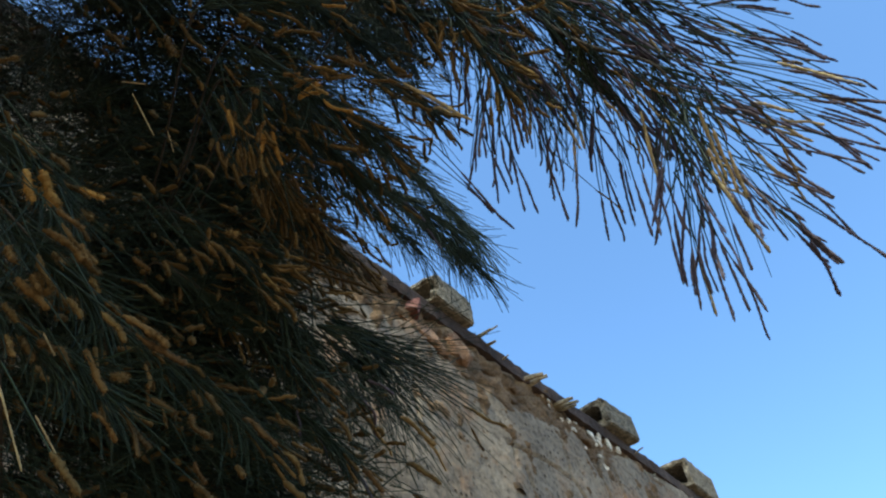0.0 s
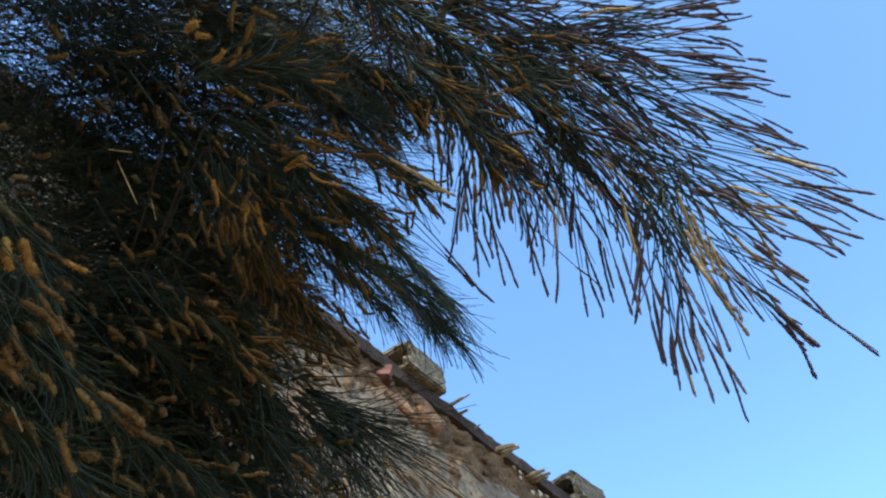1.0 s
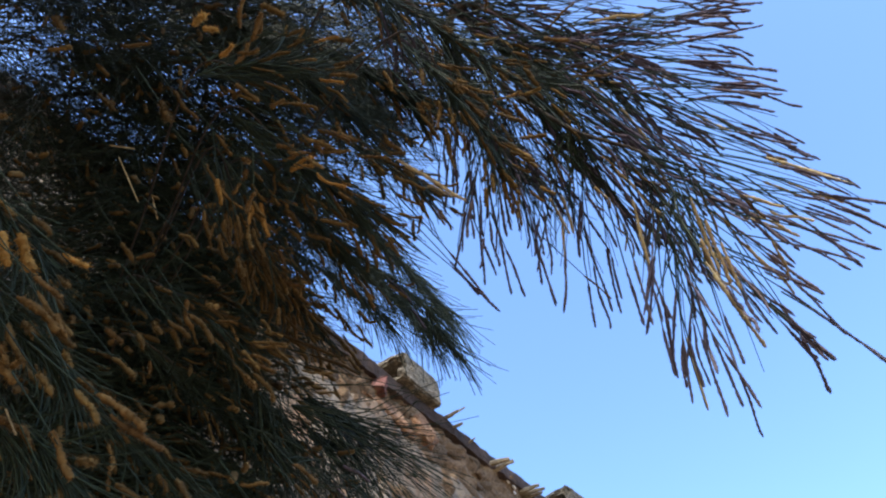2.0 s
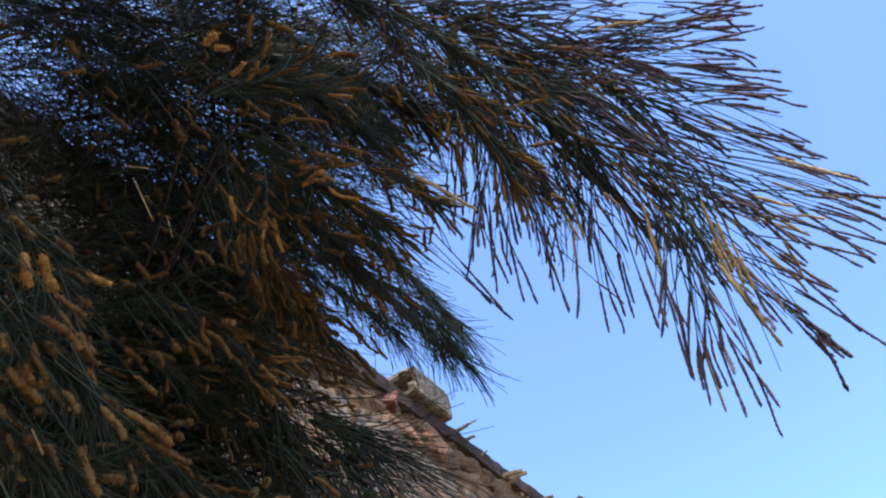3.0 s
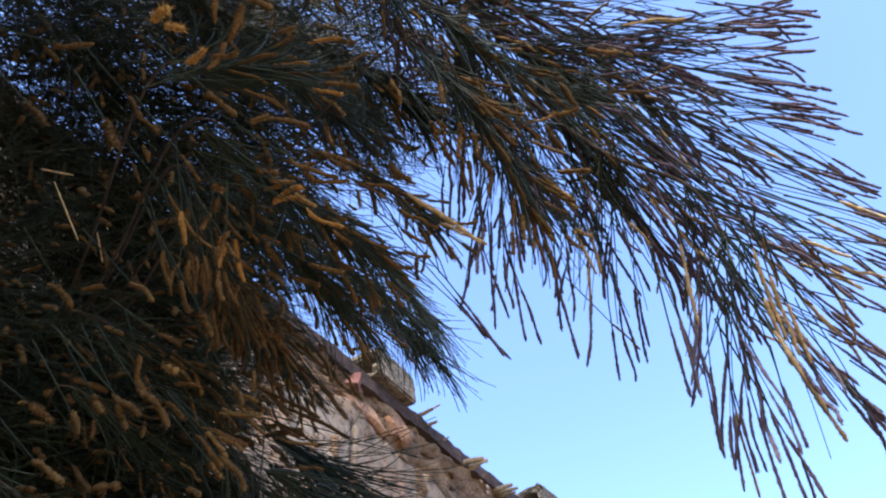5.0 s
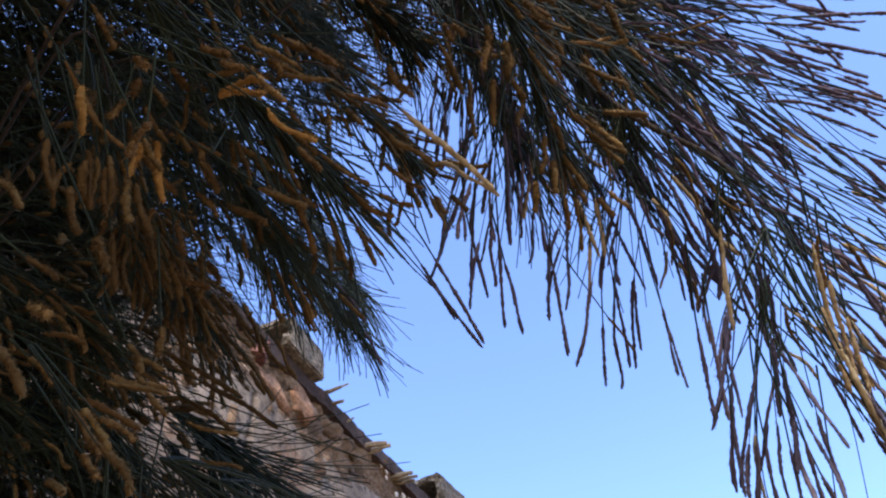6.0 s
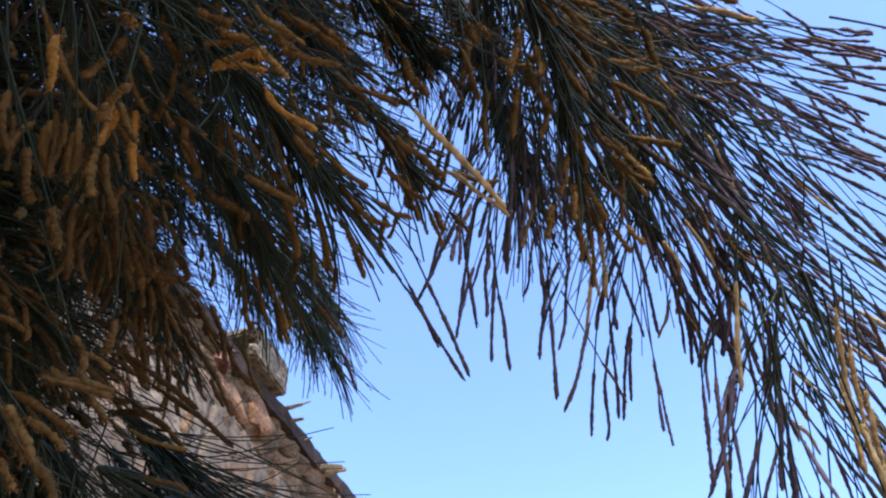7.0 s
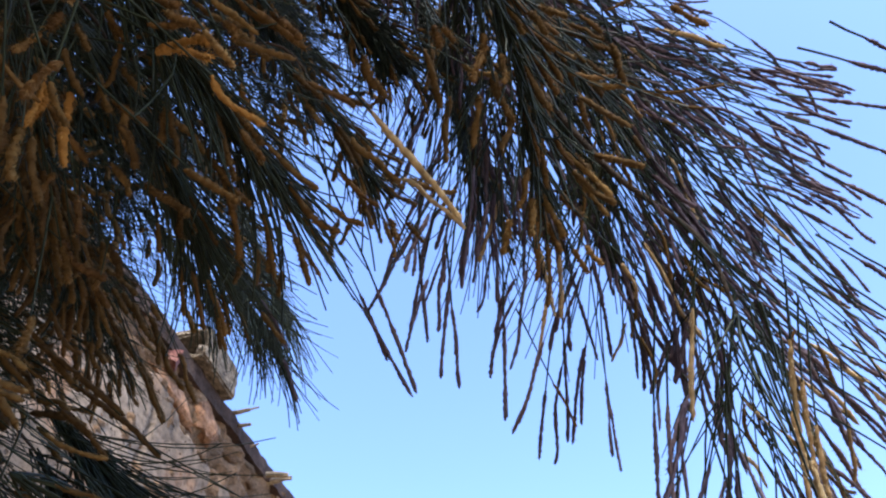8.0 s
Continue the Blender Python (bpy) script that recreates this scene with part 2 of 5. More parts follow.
for v in bm.verts:
    v.co.z += plate_top(v.co.x) + 0.005 * noise.noise(Vector((v.co.x * 5, v.co.y * 9, v.co.z * 30))) + 0.005 * noise.noise(Vector((v.co.x * 26, v.co.y * 9, v.co.z * 30)))
    v.co.y += 0.006 * noise.noise(Vector((v.co.x * 4, 3, v.co.z * 30))) + 0.006 * noise.noise(Vector((v.co.x * 30, 3, v.co.z * 30)))
roof = tagged(obj("roof", bm, BOARD), "dark weathered board along the roof edge", "roof", kind="structure")
bm = bmesh.new()
box(bm, -5.0, 9.0, FACE + 0.12, FACE + 4.0, -0.08, -0.02)
for v in bm.verts:
    v.co.z += plate_top(v.co.x)
part("roof_deck", bm, BOARD, roof)


def hollow_block(name, length, height, depth, seed):
    """A hollow concrete block with one open core along its length and chipped edges."""
    bm = bmesh.new()
    wall_t = 0.026
    n = 14
    ring_o = [(0, 0), (depth, 0), (depth, height), (0, height)]
    ring_i = [(wall_t, wall_t), (depth - wall_t, wall_t), (depth - wall_t, height - wall_t), (wall_t, height - wall_t)]
    rows_o, rows_i = [], []
    for i in range(n + 1):
        x = length * i / n
        rows_o.append([bm.verts.new((x, y, z)) for y, z in ring_o])
        rows_i.append([bm.verts.new((x, y, z)) for y, z in ring_i])
    for i in range(n):
        for k in range(4):
            k2 = (k + 1) % 4
            bm.faces.new((rows_o[i][k], rows_o[i + 1][k], rows_o[i + 1][k2], rows_o[i][k2]))
            bm.faces.new((rows_i[i][k], rows_i[i][k2], rows_i[i + 1][k2], rows_i[i + 1][k]))
    for i, flip in ((0, False), (n, True)):
        for k in range(4):
            k2 = (k + 1) % 4
            f = (rows_o[i][k], rows_o[i][k2], rows_i[i][k2], rows_i[i][k])
            bm.faces.new(f if not flip else f[::-1])
    bmesh.ops.subdivide_edges(bm, edges=[e for e in bm.edges if e.calc_length() > 0.06], cuts=5, use_grid_fill=True)
    bmesh.ops.recalc_face_normals(bm, faces=bm.faces)
    bmesh.ops.bevel(bm, geom=[e for e in bm.edges if len(e.link_faces) == 2 and e.calc_face_angle(0) > 1.0], offset=0.006, segments=2, affect="EDGES")
    for v in bm.verts:
        p = v.co * 30 + Vector((seed, seed, seed))
        v.co += noise.noise_vector(p) * 0.005 + noise.noise_vector(p * 3) * 0.0025
        if v.co.x < 0.05 and v.co.y < 0.05:
            v.co.x += 0.035 * (0.4 + noise.noise(v.co * 25 + Vector((seed, 0, 0)))) * (1 - v.co.x / 0.05)
    return obj(name, bm, CONCRETE, smooth=False)


for x, length, height, yaw, roll, seed, text in (
        (1.555, 0.225, 0.118, 2.0, 1.0, 1.0, "chipped hollow concrete block lying on the roof edge"),
        (2.67, 0.265, 0.132, -3.0, -1.0, 5.0, "grey hollow concrete block weighing down the roof edge"),
        (3.46, 0.36, 0.15, 2.0, 1.0, 9.0, "small worn concrete block at the far roof edge")):
    b = hollow_block("concrete_block", length, height, 0.16, seed)
    b.matrix_basis = pose(x, FACE - 0.045, plate_top(x) + 0.002, roll, -math.degrees(math.atan(PLATE_SLOPE)) - 0.4, yaw)
    tagged(b, text, "concrete block", "blocks on the roof edge")


def stake(base, tip, r, seed):
    """A split stick end with an uneven outline."""
    base, tip = Vector(base), Vector(tip)
    k = 7
    way = tip - base
    path = np.array([[list(base - way * 0.8 + way * 1.8 * i / (k - 1) + noise.noise_vector(Vector((seed, i * 0.7, 0))) * 0.004) for i in range(k)]])
    radii = np.array([[r * (1 - 0.35 * (i / (k - 1)) ** 3) * (1 + 0.15 * noise.noise(Vector((i, seed, 2)))) for i in range(k)]])
    v, q = tube_arrays(path, radii, 6)
    me = mesh_from("stake", v, q, STAKE)
    bm = bmesh.new()
    bm.from_mesh(me)
    bmesh.ops.holes_fill(bm, edges=[e for e in bm.edges if e.is_boundary])
    bm.to_mesh(me)
    bm.free()
    me.polygons.foreach_set("use_smooth", [False] * len(me.polygons))
    return tagged(new("stake", me), "pale weathered stick end jutting from under the roof board", "stick", "sticks under the roof edge")


for i, (bx, bz, tx, tz, out, r) in enumerate((
        (1.835, 3.785, 1.835, 3.785, 0.09, 0.009), (1.85, 3.800, 1.885, 3.840, 0.085, 0.005), (1.875, 3.770, 1.87, 3.755, 0.075, 0.008),
        (1.975, 3.770, 1.965, 3.765, 0.055, 0.005), (2.115, 3.770, 2.145, 3.775, 0.095, 0.012), (2.15, 3.770, 2.175, 3.788, 0.095, 0.012),
        (2.325, 3.782, 2.34, 3.779, 0.1, 0.010), (2.345, 3.784, 2.385, 3.794, 0.1, 0.009), (2.36, 3.776, 2.37, 3.768, 0.09, 0.008),
        (2.95, 3.890, 2.95, 3.900, 0.07, 0.005), (3.9, 4.009, 3.95, 4.105, 0.07, 0.006))):
    stake((bx, FACE - 0.0, bz), (tx, FACE - out * 0.72, tz), r * 0.92, i * 3.1)


# ---- the tree ----
tree = new("casuarina_tree")
tree.location = (-0.75, 0.85, 0.0)
tagged(tree, "dark green weeping she-oak with orange-brown flower spikes beside the wall", "tree")
tree_shift = Matrix.Translation(-Vector(tree.location))


def tree_part(name, me, label="", kind=""):
    ob = new(name, me)
    ob.parent, ob.matrix_parent_inverse = tree, tree_shift
    if label or kind:
        tagged(ob, label, kind=kind)
    return ob


def smooth_path(points, k):
    """A round curve through the points, with k steps."""
    p = np.array(points, float)
    p = np.vstack([2 * p[0] - p[1], p, 2 * p[-1] - p[-2]])
    n = len(p) - 3
    out = []
    for s in np.linspace(0, n - 1e-6, k):
        i, u = int(s), s % 1
        a, b, c, d = p[i:i + 4]
        out.append(0.5 * (2 * b + (c - a) * u + (2 * a - 5 * b + 4 * c - d) * u * u + (3 * b - a - 3 * c + d) * u ** 3))
    return np.array(out)


twigs, limbs = [], []


def nearest(paths, at):
    """The owner of the path that comes closest to a point, and the closest point on it."""
    best = min(((np.linalg.norm(path - np.array(at), axis=1).min(), i) for i, (_, path) in enumerate(paths)))[1]
    owner, path = paths[best]
    return owner, path[np.linalg.norm(path - np.array(at), axis=1).argmin()].tolist()


def wood(name, points, r0, r1, label="", sides=8, knots=0.12):
    path = smooth_path(points, max(8, 6 * len(points)))
    k = len(path)
    rad = np.array([r0 + (r1 - r0) * i / (k - 1) for i in range(k)]) * np.array([1 + knots * noise.noise(Vector((i * 0.9, r0 * 900, 0))) for i in range(k)])
    v, q = tube_arrays(path[None], rad[None], sides)
    ob = tree_part(name, mesh_from(name, v, q, BARK), label)
    if name == "twig":
        twigs.append((ob, path))
    return ob


def crown_limb(points):
    """A thin limb from the trunk into the leaves."""
    whole = [(-0.68, 0.85, points[0][2] - 0.12)] + points
    limbs.append((wood("limb", whole, 0.005, 0.0015), smooth_path(points, 60)))


RNG = np.random.default_rng(11)
needles, spikes = [], []     # (path, radius, near)
STEPS = 7
NEAR_RIGHT = dict(tone=2, spike=0.62, fat=0.0019, stretch=(0.026, 0.06), orange=0.03, droop=0.08, loose=0.17, fine=0.00048, more=0.84, sway=0.05)
WALL_SIDE = dict(tone=1, spike=0.1, fat=0.0018, stretch=(0.02, 0.04), orange=0.5, droop=0.10, loose=0.1, fine=0.0005, more=0.72, sway=0.05)


def unit(a):
    return a / (np.linalg.norm(a) + 1e-9)


def curl(curve, amount):
    """Bend a flower spike to one side, with a weaker wave along it."""
    u = np.linspace(0, 1, len(curve))[:, None]
    span = np.linalg.norm(curve[-1] - curve[0])
    bend = (unit(RNG.normal(size=3)) * 0.7 + np.array([0.12, 0, -0.3])) * RNG.uniform(0.1, 1) * amount * span
    wave = unit(RNG.normal(size=3)) * RNG.uniform(0.3, 1) * amount * 0.3 * span
    return curve + bend * u ** 2 + wave * np.sin(u * RNG.uniform(4, 10) + RNG.uniform(0, 6)) * u


def cut(path, stop):
    """The first part of a path, up to stop of its length."""
    w, s = np.linspace(0, stop, len(path)), np.linspace(0, 1, len(path))
    return np.stack([np.interp(w, s, path[:, c]) for c in range(3)], 1)


def one_needle(base, tip, droop, near, spike, fat, stretch, orange, radius=0.0011, sway=0.06, tone=1):
    length = np.linalg.norm(tip - base)
    side = unit(RNG.normal(size=3)) * length * RNG.normal(0, sway)
    s = np.linspace(0, 1, STEPS)[:, None]
    path = base + (tip - base) * s + (np.array([0, 0, droop * length]) + side) * 4 * s * (1 - s)
    path[1:] += unit(RNG.normal(size=3)) * length * 0.03 * RNG.random() * np.sin(s[1:] * RNG.uniform(5, 9)) * s[1:]
    stop = RNG.uniform(0.72, 0.95)
    if RNG.random() < spike:
        share = RNG.uniform(*stretch) / length
        end = 1.0 if RNG.random() < 0.7 else RNG.uniform(0.75, 1.0)
        w = np.linspace(max(0.0, end - share), end, 12)
        curve = np.stack([np.interp(w, s[:, 0], path[:, c]) for c in range(3)], 1)
        curve = curl(curve, 0.2 if stretch[1] > 0.05 else 0.4)
        spikes.append((curve, fat * RNG.uniform(0.75, 1.2), near, tone if RNG.random() < orange else 0))
        stop = max(0.1, end - share * 0.85)
    needles.append((cut(path, stop), radius * RNG.uniform(0.8, 1.15), near))


def fan(base, tips, look_of):
    """A bunch of needles from one point of a twig towards each tip."""
    base = np.array(base)
    for tip, count in tips:
        tip = np.array(tip)
        length = np.linalg.norm(tip - base)
        for _ in range(max(1, count // 6)):
            one_needle(base, base + (tip - base) * 0.5 + RNG.normal(0, 0.06 * length, 3), look_of["droop"] * 0.6, True, 0.0, 0.002, (0.02, 0.03), 0.0, 0.0008)
        for _ in range(int(count * look_of.get("more", 1.35))):
            start = base + RNG.normal(0, 0.01, 3) + (tip - base) * RNG.uniform(-0.05, 0.45)
            end = base + (tip - base) * RNG.uniform(0.8, 1.08) + np.clip(RNG.normal(0, 1, 3), -1.6, 1.6) * look_of["loose"] * 0.42 * length * np.array([1, 1, 0.8])
            one_needle(start, end, look_of["droop"] * RNG.uniform(0.3, 1.4), True, look_of["spike"], look_of["fat"], look_of["stretch"], look_of["orange"], look_of["fine"], look_of["sway"], look_of["tone"])


def strand(base, tip, tone):
    """One long hanging needle with a flower spike at its end."""
    base, tip = np.array(base), np.array(tip)
    length = np.linalg.norm(tip - base)
    s = np.linspace(0, 1, STEPS)[:, None]
    path = base + (tip - base) * s + np.array([0, 0, 0.05 * length]) * 4 * s * (1 - s) + RNG.normal(0, 0.0002, (STEPS, 3))
    needles.append((path, 0.0006, True))
    w = np.linspace(max(0.35, 1 - RNG.uniform(0.034, 0.06) / length), 1, 12)
    curve = np.stack([np.interp(w, s[:, 0], path[:, c]) for c in range(3)], 1)
    spikes.append((curl(curve, 0.05), 0.0021 if tone else 0.0018, True, tone))


MIXED, RUSTY_SHADE, SUNLIT_MIX, PALE, MAUVE_SHADE = (1, 3, 3, 3), (3, 3, 1, 3), (1, 4, 1, 3), (2, 2, 1, 3), (0, 0, 3, 0)     # tones of the flowers on a spray


def bare_strand(base, bend, tip):
    """One long arching needle with no flower."""
    needles.append((smooth_path([base, bend, tip], STEPS), 0.00055, True))


def glint_needle(base, tip):
    """A bare needle in the pale flower colour, which paints a sun glint on it."""
    path = np.array(base) + (np.array(tip) - np.array(base)) * np.linspace(0, 1, 12)[:, None]
    spikes.append((path, 0.0007, True, 2))


def flower(base, tip, radius, tone):
    """A fat, slightly bent flower spike at the end of its needle."""
    base, tip = np.array(base), np.array(tip)
    way = tip - base
    u = np.linspace(0, 1, 12)[:, None]
    bow = unit(RNG.normal(size=3)) * np.linalg.norm(way) * RNG.uniform(0.04, 0.14)
    wave = unit(RNG.normal(size=3)) * np.linalg.norm(way) * 0.03
    spikes.append((base + way * u + bow * 4 * u * (1 - u) + wave * np.sin(u * RNG.uniform(5, 9)), radius, True, tone))
    back = unit(unit(way) * 0.6 + np.array([0.55, -0.1, -0.35]) + RNG.normal(0, 0.12, 3))
    s = np.linspace(0, 1, STEPS)[:, None]
    reach = RNG.uniform(0.03, 0.05)
    needles.append((base + way * 0.3 * s - (back * (1 - s) * 0.6 + unit(way) * (1 - s) * 0.4) * reach * (1 - s), 0.00045, True))


def cluster(middle, aim, spread, count, length, fat, tones):
    """Flower spikes of one tuft, all hanging about the same way."""
    for _ in range(count):
        base = np.array(middle) + RNG.normal(0, spread, 3)
        way = unit(np.array(aim) + RNG.normal(0, 0.25, 3)) * length * RNG.uniform(0.6, 1.3)
        flower(base, base + way, fat * RNG.uniform(0.75, 1.15), tones[RNG.integers(0, 4)])


def spray(points, count, length, splay, spike, fat, tones, hang, radius, near, first):
    """A thin twig with needles leaving it all along and sweeping forward, many ending in a flower spike."""
    path = smooth_path(points, 50)
    root = nearest(limbs, points[0])[1]
    wood("twig", [root, (np.array(root) * 0.5 + np.array(points[0]) * 0.5 + [0, 0, 0.01]).tolist()] + points, 0.0011 if near else 0.003, 0.0004, sides=6)
    for _ in range(count):
        i = 1 + int(47 * (first + (1 - first) * RNG.random() ** 0.8))
        along = unit(path[i + 1] - path[i - 1])
        go = unit(along + RNG.normal(0, splay, 3) + np.array([0, 0, -hang * RNG.uniform(0.4, 1.4)]))
        reach = length * RNG.uniform(0.55, 1.15)
        start = path[i] + RNG.normal(0, 0.002, 3)
        end = start + go * reach + np.array([0, 0, -0.08 * reach * RNG.random()])
        end[1] = min(end[1], FACE - 0.05)
        bend = start + unit(along * 0.9 + go + RNG.normal(0, 0.12, 3)) * reach * 0.5
        s = np.linspace(0, 1, STEPS)[:, None]
        curve = start * (1 - s) ** 2 + bend * 2 * s * (1 - s) + end * s ** 2
        curve[1:] += RNG.normal(0, 0.0002, (STEPS - 1, 3))
        share = 0.0
        if RNG.random() < spike:
            share = min(0.6, RNG.uniform(0.011, 0.024) / reach)
            w = np.linspace(1 - share, 1.0, 12)
            bit = np.stack([np.interp(w, s[:, 0], curve[:, c]) for c in range(3)], 1)
            spikes.append((curl(bit, 0.3), fat * RNG.uniform(0.8, 1.2), near, tones[RNG.integers(0, 4)]))
        needles.append((cut(curve, 1 - share * 0.85), radius * RNG.uniform(0.8, 1.2), near))


def limb_foliage(points, bunches, count, length, spread, hang, spike, radius=0.0005, wild=0.55, tidy=0.3, ahead=0.15):
    """Bunches of needles all along a limb, each on a short side shoot."""
    path = smooth_path(points, 60)
    for _ in range(bunches):
        i = RNG.integers(1, 59)
        way = unit(path[i] - path[i - 1])
        base = path[i] + RNG.normal(0, spread, 3) * np.array([1.2, 0.7, 1.0])
        if base[1] > FACE - 0.22:
            base[1] = FACE - 0.22 - RNG.uniform(0, 0.15)
        aim = unit(way * 0.8 + RNG.normal(0, wild, 3) + np.array([ahead, 0, -hang]))
        for _ in range(count):
            start = base + aim * RNG.uniform(0, 0.1) + RNG.normal(0, 0.006, 3)
            go = unit(aim + RNG.normal(0, tidy, 3) + np.array([0, 0, -0.15]))
            end = start + go * length * RNG.uniform(0.6, 1.15)
            end[1] = min(end[1], FACE - 0.05)
            one_needle(start, end, 0.07, False, spike, 0.0023, (0.01, 0.021), 1.0, radius, 0.1, 3)


# woody frame
wood("trunk", [(-0.75, 0.85, -0.1), (-0.74, 0.86, 0.8), (-0.7, 0.84, 1.7), (-0.66, 0.86, 2.5), (-0.62, 0.84, 3.3), (-0.58, 0.8, 4.4), (-0.54, 0.78, 5.6), (-0.52, 0.76, 6.9)], 0.11, 0.02, "dark furrowed trunk", 14, 0.08)
TWIG_A = [(0.311, 0.538, 2.480), (0.410, 0.530, 2.555), (0.471, 0.513, 2.546), (0.523, 0.502, 2.523), (0.587, 0.467, 2.453), (0.627, 0.428, 2.412), (0.648, 0.426, 2.366)]
TWIG_B = [(0.471, 0.513, 2.546), (0.471, 0.482, 2.572), (0.542, 0.440, 2.560), (0.590, 0.420, 2.508)]
wood("twig", [(-0.050, 0.751, 2.566), (0.172, 0.632, 2.587)] + TWIG_A, 0.0045, 0.0012)
wood("twig", TWIG_B, 0.005, 0.0016)

# needles and flower spikes, branch by branch
crown_limb([(0.027, 1.042, 2.821), (0.179, 0.907, 2.866), (0.308, 0.790, 2.866), (0.422, 0.683, 2.836)])
crown_limb([(0.109, 1.095, 2.743), (0.251, 0.982, 2.717), (0.344, 0.853, 2.730), (0.444, 0.769, 2.700)])
crown_limb([(0.194, 1.104, 2.620), (0.310, 1.010, 2.638), (0.393, 0.902, 2.642), (0.487, 0.833, 2.627)])
crown_limb([(0.267, 1.094, 2.497), (0.360, 1.012, 2.503), (0.430, 0.921, 2.527), (0.503, 0.864, 2.546)])
crown_limb([(0.320, 1.061, 2.384), (0.403, 0.984, 2.384), (0.448, 0.933, 2.408), (0.498, 0.906, 2.441)])
crown_limb([(0.370, 1.055, 2.302), (0.443, 0.979, 2.300), (0.482, 0.946, 2.324), (0.524, 0.930, 2.351)])
crown_limb([(0.410, 1.038, 2.225), (0.478, 0.972, 2.224), (0.528, 0.935, 2.247), (0.581, 0.914, 2.271)])
crown_limb([(0.467, 0.966, 2.159), (0.524, 0.930, 2.180), (0.569, 0.897, 2.194), (0.624, 0.873, 2.214)])
spray([(0.371, 0.645, 2.347), (0.430, 0.632, 2.344), (0.489, 0.619, 2.345)], 170, 0.070, 0.30, 0.20, 0.0019, MIXED, 0.25, 0.00050, True, 0.00)
spray([(0.408, 0.677, 2.370), (0.462, 0.664, 2.360), (0.515, 0.665, 2.361)], 150, 0.075, 0.26, 0.12, 0.0018, MIXED, 0.25, 0.00050, True, 0.00)
spray([(0.341, 0.646, 2.351), (0.363, 0.620, 2.369), (0.391, 0.596, 2.393)], 130, 0.060, 0.32, 0.15, 0.0018, MIXED, 0.10, 0.00050, True, 0.00)
spray([(0.389, 0.686, 2.370), (0.436, 0.705, 2.371), (0.483, 0.727, 2.367)], 110, 0.050, 0.35, 0.40, 0.0020, RUSTY_SHADE, 0.50, 0.00050, True, 0.00)
spray([(0.432, 0.723, 2.386), (0.480, 0.727, 2.381), (0.521, 0.734, 2.384)], 130, 0.055, 0.30, 0.50, 0.0020, RUSTY_SHADE, 0.50, 0.00050, True, 0.00)
spray([(0.286, 0.729, 2.210), (0.318, 0.720, 2.203), (0.349, 0.711, 2.180)], 110, 0.050, 0.35, 0.05, 0.0022, MIXED, 0.25, 0.00050, True, 0.00)
spray([(0.320, 0.746, 2.180), (0.360, 0.724, 2.152), (0.391, 0.715, 2.137)], 130, 0.050, 0.35, 0.05, 0.0022, MIXED, 0.25, 0.00050, True, 0.00)
spray([(0.337, 0.756, 2.137), (0.378, 0.732, 2.107), (0.411, 0.719, 2.090)], 130, 0.050, 0.35, 0.08, 0.0022, MIXED, 0.25, 0.00050, True, 0.00)
spray([(0.425, 0.809, 2.357), (0.474, 0.791, 2.354), (0.521, 0.781, 2.354)], 140, 0.060, 0.28, 0.25, 0.0017, RUSTY_SHADE, 0.30, 0.00050, True, 0.00)
spray([(0.447, 0.823, 2.313), (0.509, 0.814, 2.307), (0.570, 0.806, 2.293)], 190, 0.060, 0.33, 0.20, 0.0018, RUSTY_SHADE, 0.30, 0.00050, True, 0.00)
spray([(0.432, 0.824, 2.232), (0.489, 0.796, 2.202), (0.539, 0.783, 2.181)], 150, 0.060, 0.35, 0.20, 0.0020, MIXED, 0.30, 0.00050, True, 0.00)
spray([(0.527, 0.837, 2.277), (0.586, 0.812, 2.246), (0.641, 0.791, 2.217)], 140, 0.060, 0.33, 0.15, 0.0018, MIXED, 0.30, 0.00050, True, 0.00)
spray([(0.515, 0.850, 2.358), (0.562, 0.841, 2.341), (0.620, 0.848, 2.327)], 150, 0.080, 0.30, 0.05, 0.0018, RUSTY_SHADE, 0.20, 0.00055, True, 0.00)
spray([(0.666, 0.867, 2.458), (0.682, 0.854, 2.444), (0.706, 0.842, 2.432)], 140, 0.150, 0.42, 0.00, 0.0018, RUSTY_SHADE, 0.10, 0.00060, True, 0.00)
spray([(0.676, 0.880, 2.438), (0.693, 0.868, 2.423), (0.718, 0.857, 2.409)], 90, 0.130, 0.42, 0.00, 0.0018, RUSTY_SHADE, 0.15, 0.00060, True, 0.00)
spray([(0.502, 0.759, 2.402), (0.541, 0.756, 2.399), (0.578, 0.755, 2.394)], 90, 0.050, 0.30, 0.35, 0.0018, RUSTY_SHADE, 0.55, 0.00050, True, 0.00)
spray([(0.656, 1.047, 3.255), (0.842, 0.959, 3.170), (1.007, 0.896, 3.014)], 340, 0.135, 0.20, 0.00, 0.0026, RUSTY_SHADE, 0.25, 0.00095, False, 0.00)
spray([(0.743, 1.054, 3.168), (0.889, 0.982, 3.080), (1.003, 0.937, 2.974)], 240, 0.120, 0.24, 0.00, 0.0026, RUSTY_SHADE, 0.40, 0.00090, False, 0.00)
spray([(0.373, 0.734, 2.932), (0.481, 0.701, 2.874), (0.578, 0.681, 2.802)], 420, 0.120, 0.36, 0.10, 0.0024, RUSTY_SHADE, 0.20, 0.00060, False, 0.00)
spray([(0.309, 0.720, 2.678), (0.389, 0.676, 2.633), (0.493, 0.658, 2.618)], 420, 0.100, 0.36, 0.12, 0.0022, RUSTY_SHADE, 0.15, 0.00050, False, 0.00)
